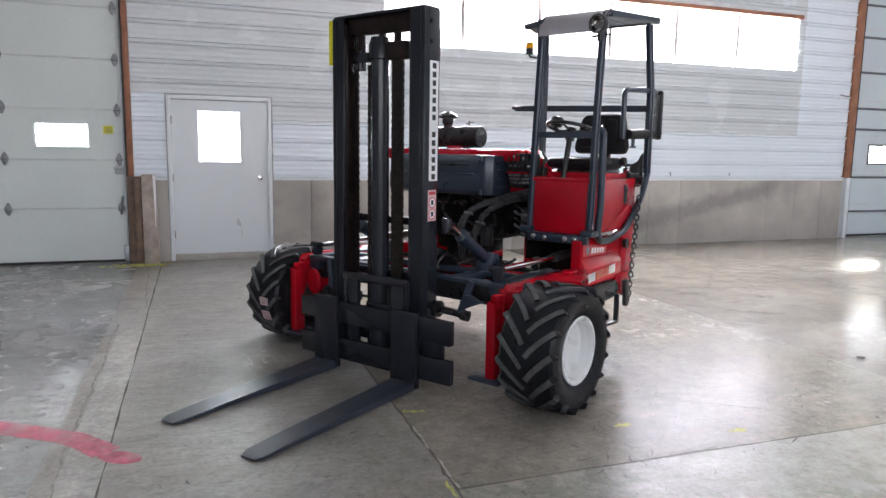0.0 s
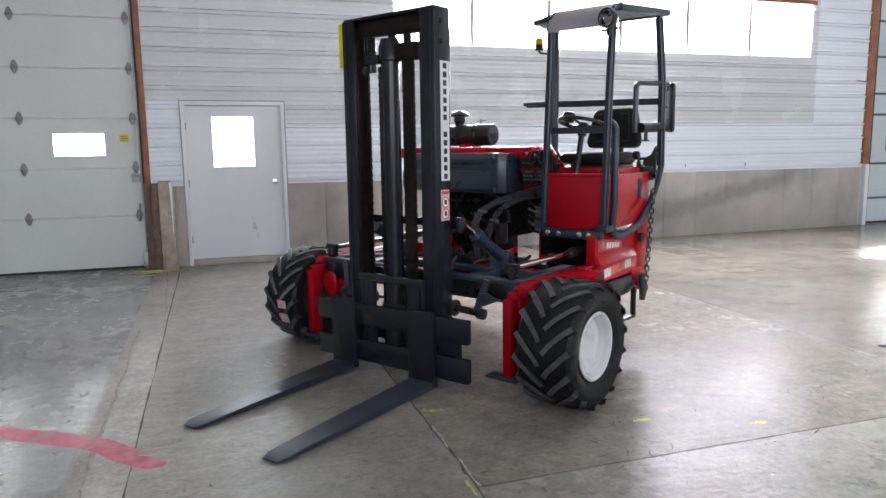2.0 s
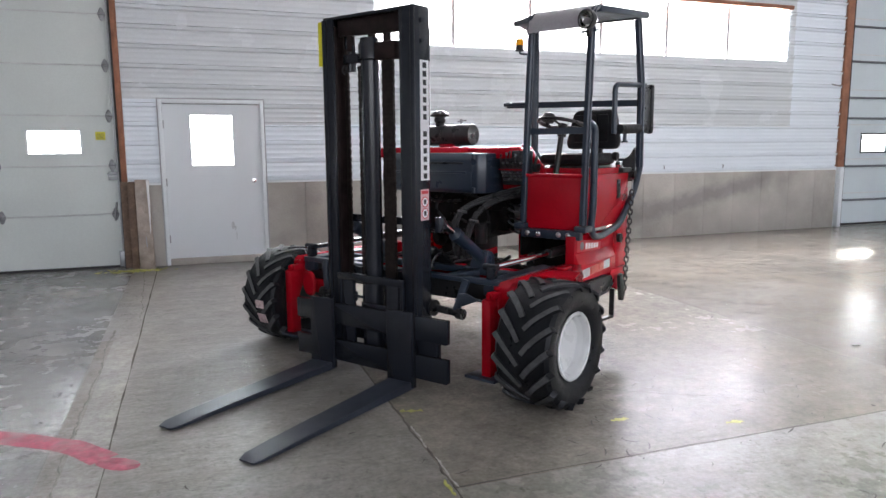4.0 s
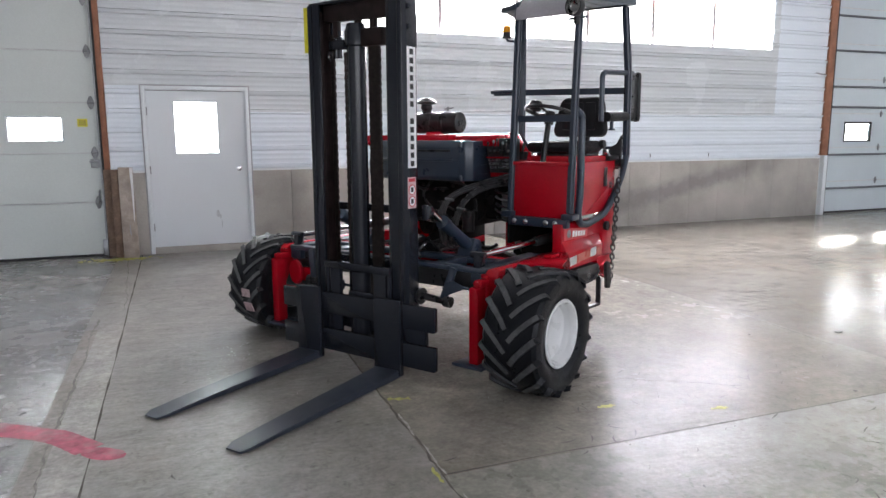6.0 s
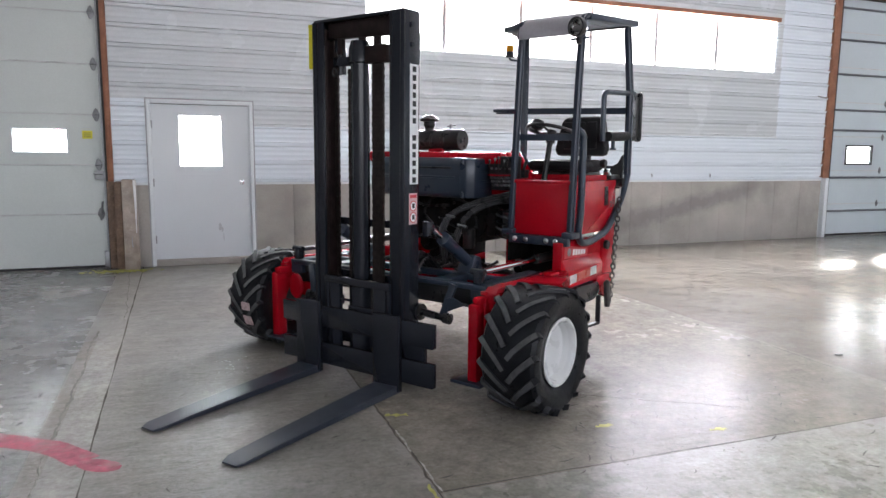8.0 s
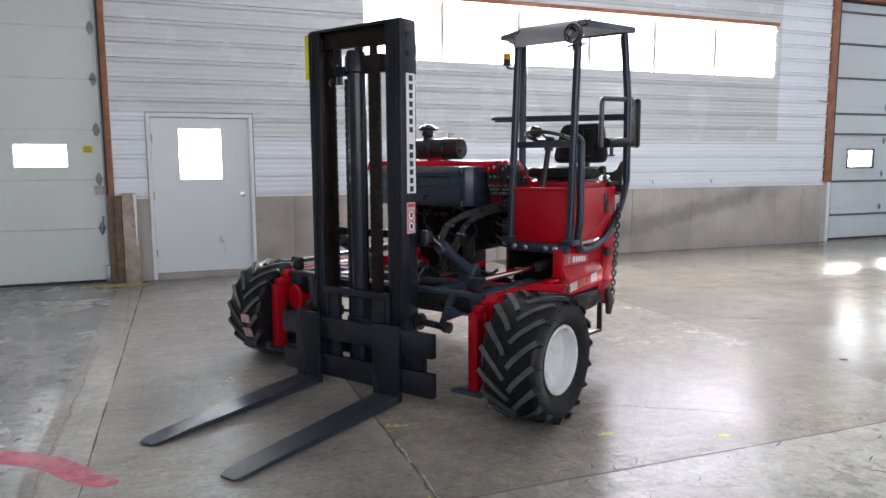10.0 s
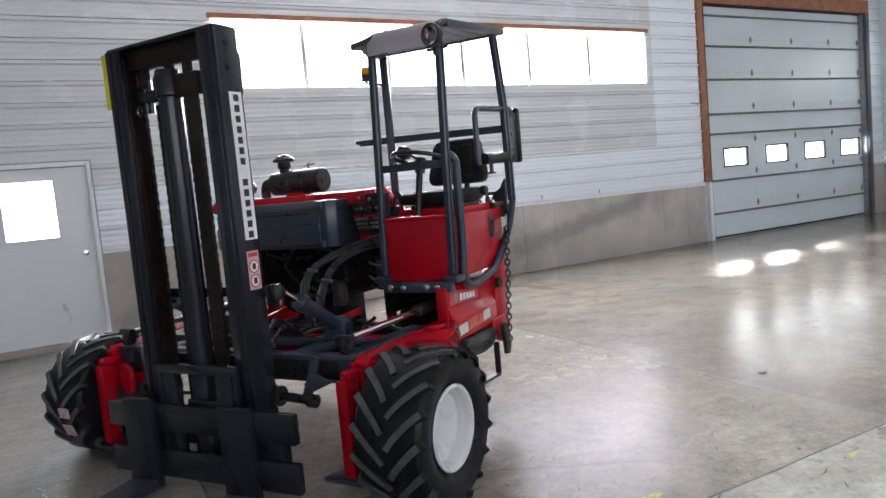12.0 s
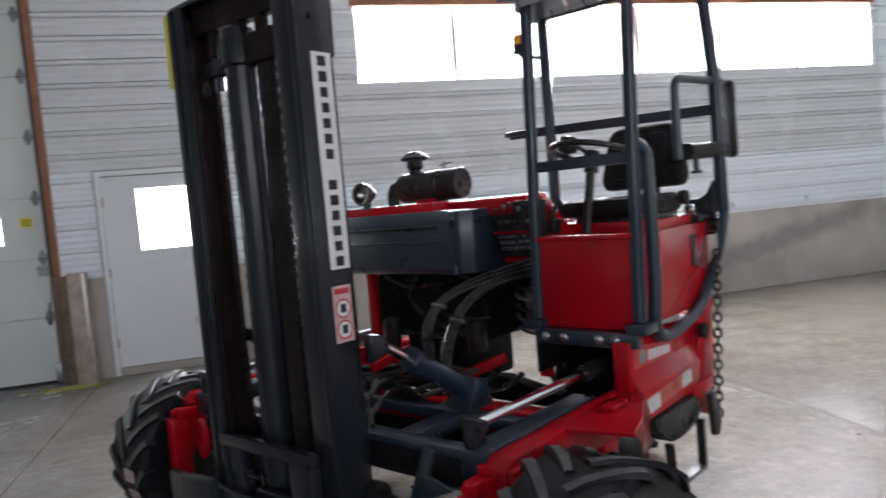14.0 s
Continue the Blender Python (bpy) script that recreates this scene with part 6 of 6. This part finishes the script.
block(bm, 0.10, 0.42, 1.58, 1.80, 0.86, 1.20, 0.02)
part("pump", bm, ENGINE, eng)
for i in range(4):
    bm = B()
    lathe(bm, [(0.03, -0.012), (0.045, -0.012), (0.045, 0.012), (0.03, 0.012)], 16, Matrix.Translation((0.36, 1.50, 0.90 + i * 0.055)) @ Matrix.Rotation(radians(20), 4, "X"))
    rod(bm, (0.30, 1.52, 0.90 + i * 0.055), (0.42, 1.50, 0.89 + i * 0.055), 0.012, 8)
    part("pipe_union", bm, GALV, eng)
for x, y in ((-0.765, 1.49), (0.30, 1.62)):
    bm = B()
    block(bm, x - 0.03, x + 0.03, y, y + 0.05, 0.62, 1.19, 0.006)
    part("bay_post", bm, RED, eng)
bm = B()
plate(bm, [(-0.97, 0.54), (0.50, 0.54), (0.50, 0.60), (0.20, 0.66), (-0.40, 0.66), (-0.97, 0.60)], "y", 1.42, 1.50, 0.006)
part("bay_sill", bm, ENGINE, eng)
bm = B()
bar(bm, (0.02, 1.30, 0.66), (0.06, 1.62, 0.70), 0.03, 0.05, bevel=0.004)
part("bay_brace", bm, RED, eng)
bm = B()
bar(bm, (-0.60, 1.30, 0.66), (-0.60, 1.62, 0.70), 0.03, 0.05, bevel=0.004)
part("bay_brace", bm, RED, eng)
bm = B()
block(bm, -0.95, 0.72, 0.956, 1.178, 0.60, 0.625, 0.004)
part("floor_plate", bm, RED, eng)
# added dark plate hides the bright floor where the frame's underside is shaded
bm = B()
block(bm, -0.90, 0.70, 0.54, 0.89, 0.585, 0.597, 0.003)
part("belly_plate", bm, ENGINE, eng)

# clutter on the engine's front: belt, ribs, filter, pipes and bolts
bm = B()
tube(bm, [(-0.35, 1.49, 1.17), (-0.48, 1.49, 1.04), (-0.36, 1.49, 0.92), (-0.06, 1.49, 0.82), (0.10, 1.49, 0.96), (-0.02, 1.49, 1.14), (-0.35, 1.49, 1.17)], 0, square=(0.012, 0.02), radius=0.08)
part("belt", bm, HOSE, eng)
for i in range(6):
    bm = B()
    block(bm, -0.68 + i * 0.028, -0.664 + i * 0.028, 1.475, 1.502, 0.86, 1.14, 0.004)
    part("cooling_rib", bm, ENGINE, eng)
for x, z, r in ((-0.58, 0.84, 0.045), (0.02, 0.86, 0.05)):
    bm = B()
    lathe(bm, [(0.001, -0.10), (r * 0.9, -0.095), (r, -0.08), (r, 0.06), (r * 0.8, 0.07), (0.001, 0.07)], 18, Matrix.Translation((x, 1.46, z)))
    part("oil_filter", bm, BLACK_PLASTIC, eng)
for x0, x1, z0, z1 in ((-0.62, -0.20, 1.13, 1.10), (-0.52, 0.04, 0.83, 0.88), (-0.30, 0.08, 0.99, 0.93)):
    bm = B()
    tube(bm, [(x0, 1.50, z0), (x0 + 0.04, 1.45, z0 + 0.01), ((x0 + x1) / 2, 1.44, (z0 + z1) / 2 - 0.03), (x1 - 0.04, 1.45, z1), (x1, 1.50, z1)], 0.011, 8, radius=0.04)
    part("pipe", bm, HOSE, eng)
for i in range(7):
    bm = B()
    rod(bm, (-0.55 + 0.1 * i, 1.472, 1.08 + 0.04 * (i % 3)), (-0.55 + 0.1 * i, 1.50, 1.08 + 0.04 * (i % 3)), 0.011, 6)
    part("bolt", bm, GREASE, eng)
# pale-ended pipes stacked beside the pump
for i in range(5):
    bm = B()
    tube(bm, [(0.24, 1.52, 1.10 - i * 0.05), (0.30, 1.46, 1.09 - i * 0.05), (0.36, 1.46, 1.08 - i * 0.052), (0.43, 1.50, 1.07 - i * 0.05)], 0.009, 8, radius=0.03)
    part("pipe", bm, HINGE if i % 2 else HOSE, eng)


def hose(pts, r, parent, mat=None):
    bm = B()
    tube(bm, pts, r, 10, radius=0.14)
    part("hose", bm, mat or HOSE, parent)


hoses = group("hydraulic_hoses", "bundle of black hydraulic hoses")
for i in range(3):
    o = i * 0.013
    hose([(0.44 - o * 0.4, 1.46, 1.245 - o * 1.3), (0.40, 1.42, 1.225 - o * 1.5), (0.229 + o * 0.3, 1.35, 1.178 - o * 1.2), (0.062 + o * 0.7, 1.25 - o * 0.5, 1.11 - o), (0.006 + o * 1.5, 1.15, 1.03), (-0.014 + o * 1.7, 1.10, 0.92), (0.04 + o * 1.7, 1.06, 0.80), (0.08 + o * 1.6, 1.04, 0.66)], 0.0108, hoses)
for i in range(3):
    o = i * 0.012
    hose([(0.44 - o * 0.4, 1.45, 1.185 - o * 1.2), (0.30, 1.40, 1.172 - o * 1.2), (0.196 + o * 0.5, 1.30, 1.118 - o), (0.131 + o * 1.5, 1.20, 1.03), (0.128 + o * 1.7, 1.10, 0.90), (0.13 + o * 1.8, 1.05, 0.79), (0.18 + o * 1.6, 1.03, 0.66)], 0.0108, hoses)
for x, y, z in ((0.04, 1.165, 1.045), (0.15, 1.16, 0.98)):
    bm = B()
    rod(bm, (x - 0.03, y, z + 0.004), (x + 0.045, y, z - 0.004), 0.0105, 10)
    part("clip", bm, HINGE, hoses)
for i in range(11):
    a, b, c = (random.uniform(-0.025, 0.025) for _ in range(3))
    hose([(0.335 - 0.012 * (i % 5) + a, 0.355 + 0.03 * (i % 3), 0.715 + 0.012 * (i % 3)), (0.285 - 0.010 * i + a, 0.47 + c, 0.765 + 0.018 * (i % 4)), (0.235 - 0.014 * i + b, 0.60 + c, 0.81 + 0.022 * (i % 3)), (0.20 - 0.016 * i + c, 0.74, 0.79 + 0.02 * (i % 2)), (0.19 - 0.018 * i, 0.90, 0.66)], 0.0105, hoses)
for i in range(6):
    a = random.uniform(-0.05, 0.05)
    hose([(-0.45 + 0.14 * i, 0.80, 0.66), (-0.38 + 0.15 * i + a, 0.98, 0.72), (-0.35 + 0.14 * i - a, 1.18, 0.68), (-0.30 + 0.13 * i, 1.36, 0.70)], 0.013, hoses, HOSE if i % 3 else BLACK_PLASTIC)

# rear tail: chain rack, step, mudguard
tail = group("tail_frame", "red rear frame with a hanging chain")
bm = B()
plate(bm, [(1.90, 0.46), (2.02, 0.40), (2.10, 0.44), (2.14, 1.0), (2.12, 1.10), (2.06, 1.10), (1.93, 0.88)], "x", 0.90, 0.962, 0.008)
part("tail_post", bm, RED, tail)
bm = B()
plate(bm, [(1.86, 0.52), (2.04, 0.50), (2.04, 0.93), (1.95, 0.90)], "x", 0.86, 0.93, 0.006)
part("tail_plate", bm, RED, tail)
bm = B()
block(bm, 0.93, 0.98, 1.80, 2.06, 0.52, 0.60, 0.01)
part("tail_arm", bm, RED, tail)
bm = B()
rod(bm, (0.975, 1.93, 0.83), (1.0, 1.93, 0.83), 0.035, 14)
part("tail_pin", bm, BLACK_PLASTIC, tail)


def link_mesh():
    bm = B()
    pts = [(0.011 * s * (1 if abs(t) < 0.9 else 0.5), 0, 0.019 * t) for s, t in ((1, -0.5), (1, 0.5), (0.6, 0.92), (-0.6, 0.92), (-1, 0.5), (-1, -0.5), (-0.6, -0.92), (0.6, -0.92), (1, -0.5))]
    tube(bm, pts, 0.0045, 6)
    return mesh_of("chain_link", bm, CHAIN_DARK)


LINK = link_mesh()
for i in range(22):
    ob = new("chain_link", LINK)
    ob.parent = tail
    z = 1.17 - i * 0.0365
    y = 2.055 - 0.10 * (i / 21)
    ob.matrix_basis = Matrix.Translation((1.022, y, z)) @ Matrix.Scale(1.35, 4) @ Matrix.Rotation(radians(90 * (i % 2) + 20), 4, "Z")
bm = B()
plate(bm, [(1.89, 0.35), (1.94, 0.34), (1.975, 0.40), (1.91, 0.56), (1.86, 0.55)], "x", 1.002, 1.03, 0.006)
part("chain_hook", bm, CHAIN_DARK, tail)
bm = B()
rod(bm, (1.02, 2.06, 1.17), (1.02, 2.07, 1.27), 0.006, 8)
part("pin_rod", bm, GALV, tail)
mud = group("mudguard", "black mudguard with a step")
bm = B()
plate(bm, [(1.35, 0.568), (1.80, 0.56), (1.83, 0.52), (1.80, 0.47), (1.70, 0.445), (1.50, 0.442), (1.41, 0.475)], "x", 0.87, 0.99, 0.010)
part("guard", bm, BLACK_PLASTIC, mud)
bm = B()
tube(bm, [(0.992, 1.40, 0.50), (0.992, 1.47, 0.452), (0.992, 1.60, 0.44), (0.992, 1.74, 0.45), (0.992, 1.81, 0.50)], 0.008, 8, radius=0.06)
part("guard_bead", bm, BLACK_PLASTIC, mud)
bm = B()
tube(bm, [(1.005, 1.44, 0.45), (1.01, 1.45, 0.265), (1.012, 1.76, 0.25), (1.005, 1.775, 0.46)], 0, square=(0.035, 0.018), radius=0.02)
part("step", bm, BLACK_PLASTIC, mud)

# ---- joints, cracks and paint on the floor ----
def ribbon(pts, width, z0, z1, jitter=0.0, seed=1):
    """A thin flat strip along pts on the floor."""
    bm = B()
    rng = random.Random(seed)
    rows = []
    for i, p in enumerate(pts):
        d = (Vector(pts[min(i + 1, len(pts) - 1)]) - Vector(pts[max(i - 1, 0)])).normalized()
        s = Vector((-d.y, d.x))
        w = (width[i] if isinstance(width, (list, tuple)) else width) * (1 + rng.uniform(-jitter, jitter)) / 2
        c = Vector(p)
        rows.append([bm.verts.new((*(c - s * w), z0)), bm.verts.new((*(c - s * w * 0.86), z1)), bm.verts.new((*(c + s * w * 0.86), z1)), bm.verts.new((*(c + s * w), z0))])
    fs = []
    for a, b in zip(rows, rows[1:]):
        fs += [bm.faces.new((a[i], b[i], b[i + 1], a[i + 1])) for i in range(3)]
    bmesh.ops.recalc_face_normals(bm, faces=fs)
    return bm


def wander(a, b, n, amp, seed):
    """Points from a to b that stray like a crack."""
    rng = random.Random(seed)
    out, off = [], 0.0
    side = (Vector(b) - Vector(a)).normalized()
    side = Vector((-side.y, side.x))
    for i in range(n + 1):
        t = i / n
        off = off * 0.8 + rng.uniform(-amp, amp)
        out.append(Vector(a).lerp(Vector(b), t) + side * off * math.sin(math.pi * min(1, max(0.02, t)) if i in (0, n) else 1.2))
    return out


def floor_mark(name, bm, mat, label=""):
    ob = part(name, bm, mat, floor, label)
    return ob


floor_mark("joint", ribbon(wander((1.690, 4.6), (1.668, 1.2), 90, 0.009, 3), 0.010, 0.0003, 0.0008, 0.5, 4), CRACK)
floor_mark("joint", ribbon(wander((1.675, 2.97), (17.8, 2.95), 120, 0.004, 5), 0.009, 0.0003, 0.0008, 0.4, 6), CRACK)
floor_mark("joint", ribbon(wander((1.69, 4.6), (1.70, 10.0), 60, 0.004, 7), 0.008, 0.0003, 0.0008, 0.4, 8), CRACK)
floor_mark("joint", ribbon(wander((0.160, 10.0), (0.155, -9.0), 110, 0.003, 9), 0.009, 0.0003, 0.0008, 0.7, 10), CRACK)
for k, (ya, yb) in enumerate(((3.72, 3.42), (3.30, 2.92), (2.78, 2.40))):
    floor_mark("crumbled_edge", ribbon(wander((1.702, ya), (1.694, yb), 16, 0.005, 60 + k), 0.009, 0.0004, 0.0010, 0.9, 64 + k), CHALKY, "pale crumbled edge of the joint")
floor_mark("crack", ribbon(wander((5.12, 6.5), (12.0, 6.0), 80, 0.012, 15), 0.009, 0.0003, 0.0008, 0.6, 16), CRACK)
floor_mark("crack", ribbon(wander((2.2, 6.7), (5.12, 6.5), 50, 0.012, 17), 0.009, 0.0003, 0.0008, 0.6, 18), CRACK)
floor_mark("crack", ribbon(wander((-0.055, 6.6), (-0.02, 1.5), 150, 0.008, 19), 0.013, 0.0003, 0.0008, 0.8, 20), WORN_JOINT)
floor_mark("crack", ribbon(wander((0.0, 9.75), (0.13, 6.9), 50, 0.010, 24), 0.003, 0.0003, 0.0008, 0.6, 25), CRACK)
floor_mark("crack", ribbon(wander((5.15, 6.57), (5.04, 3.79), 50, 0.006, 26), 0.010, 0.0003, 0.0008, 0.5, 27), CRACK)
floor_mark("crack", ribbon(wander((3.0, 3.88), (3.79, 3.37), 30, 0.006, 28), 0.006, 0.0003, 0.0008, 0.6, 29), CRACK)
red = [(-1.6, 4.98), (-1.2, 4.78), (-0.88, 4.62), (-0.57, 4.45), (-0.29, 4.27), (-0.03, 4.09), (0.10, 3.92), (0.15, 3.85)]
floor_mark("paint_line", ribbon([Vector((p.x, p.y)) for p in rounded([(x, y, 0) for x, y in red], 0.08, 3)], 0.145, 0.0009, 0.0014, 0.05, 22), RED_SPRAY, "faded red spray paint line")
floor_mark("paint_loop", ribbon([Vector((0.215 + 0.072 * math.cos(a) - 0.02 * math.sin(a), 3.775 + 0.05 * math.sin(a) - 0.035 * math.cos(a))) for a in [i * math.tau / 22 for i in range(23)]], 0.062, 0.0015, 0.002, 0.1, 23), RED_SPRAY)
for k, (x, y, l, an) in enumerate(((1.77, 3.94, 0.13, -15), (2.83, 3.40, 0.10, 0), (3.41, 3.14, 0.10, -10), (1.66, 2.98, 0.16, 88), (4.50, 2.84, 0.10, -5))):
    d = Vector((math.cos(radians(an)), math.sin(radians(an)))) * l / 2
    floor_mark("chalk_mark", ribbon(wander(Vector((x, y)) - d, Vector((x, y)) + d, 8, 0.006, 30 + k), 0.016 if k == 3 else 0.032, 0.001, 0.0014, 0.7, 40 + k), YELLOW_CHALK)
# short dark scuffs left by tyres and dragged loads
bm = B()
rng = random.Random(51)
for i in range(230):
    x, y = (rng.gauss(3.25, 0.65), rng.gauss(3.4, 0.55)) if i < 110 else (rng.uniform(-1.6, 9.5), rng.uniform(1.6, 9.0))
    ln, a, w = rng.uniform(0.02, 0.11) * (1 if i < 110 else 1.4), rng.gauss(0.9, 0.7), rng.uniform(0.0014, 0.0042) * (1.5 if i < 110 else 1.0)
    d = Vector((math.cos(a), math.sin(a), 0))
    side = Vector((-d.y, d.x, 0))
    c = Vector((x, y, 0.0011))
    bend = side * rng.uniform(-0.12, 0.12) * ln
    row = [c - d * ln / 2, c - d * ln * 0.15 + bend, c + d * ln * 0.2 + bend, c + d * ln / 2]
    wide = (0.15, 1.0, 0.8, 0.1)
    vs = [(bm.verts.new(p - side * w * q), bm.verts.new(p + side * w * q)) for p, q in zip(row, wide)]
    for p, q in zip(vs, vs[1:]):
        bm.faces.new((p[0], q[0], q[1], p[1]))
ob = new("floor_scuffs", mesh_of("floor_scuffs", bm, SCUFF))
tagged(ob, "short dark scuffs and scratches over the concrete", "scuffs", kind="stuff")
# dark crumbs of rubber, and white specks that stand in for wet glints
for x, y, size in ((5.349, 4.001, 0.030), (4.966, 5.133, 0.018), (4.672, 4.214, 0.013), (4.487, 5.298, 0.014), (4.35, 3.047, 0.011)):
    bm = B()
    bmesh.ops.create_icosphere(bm, subdivisions=1, radius=size, matrix=Matrix.Translation((x, y, size * 0.28)) @ Matrix.Rotation(x * 7, 4, "Z") @ Matrix.Diagonal((1.3, 0.7, 0.3, 1)))
    solid("rubber_crumb", bm, SCUFF, "small dark crumb of rubber on the concrete", "debris", group="rubber crumbs on the floor")
bm = B()
rng = random.Random(81)
for i in range(16):
    x, y, size = rng.uniform(0.82, 1.06), rng.uniform(5.02, 5.42), rng.uniform(0.003, 0.008)
    bmesh.ops.create_icosphere(bm, subdivisions=1, radius=size, matrix=Matrix.Translation((x, y, size * 0.4)) @ Matrix.Diagonal((1.4, 0.8, 0.45, 1)))
tagged(solid("pale_crumbs", bm, GLINT_WHITE, "small white specks beside the tyre in place of floor glints", "debris"), kind="stuff")
bm = B()
rng = random.Random(77)
for i in range(260):
    x, y = rng.uniform(-2, 9), rng.uniform(1.5, 9.5)
    if rng.random() < 0.45:
        x, y = rng.gauss(0.9, 0.5), rng.gauss(5.2, 0.4)
    s = rng.uniform(0.001, 0.0035)
    a = rng.uniform(0, 6.28)
    p = Vector((x, y, 0.001))
    bar(bm, p, p + Vector((s * math.cos(a) * 2, s * math.sin(a) * 2, 0.001)), s, 0.002)
ob = new("floor_grit", mesh_of("floor_grit", bm, GRIT))
tagged(ob, "fine pale and dark grit strewn over the floor", "grit", kind="stuff")
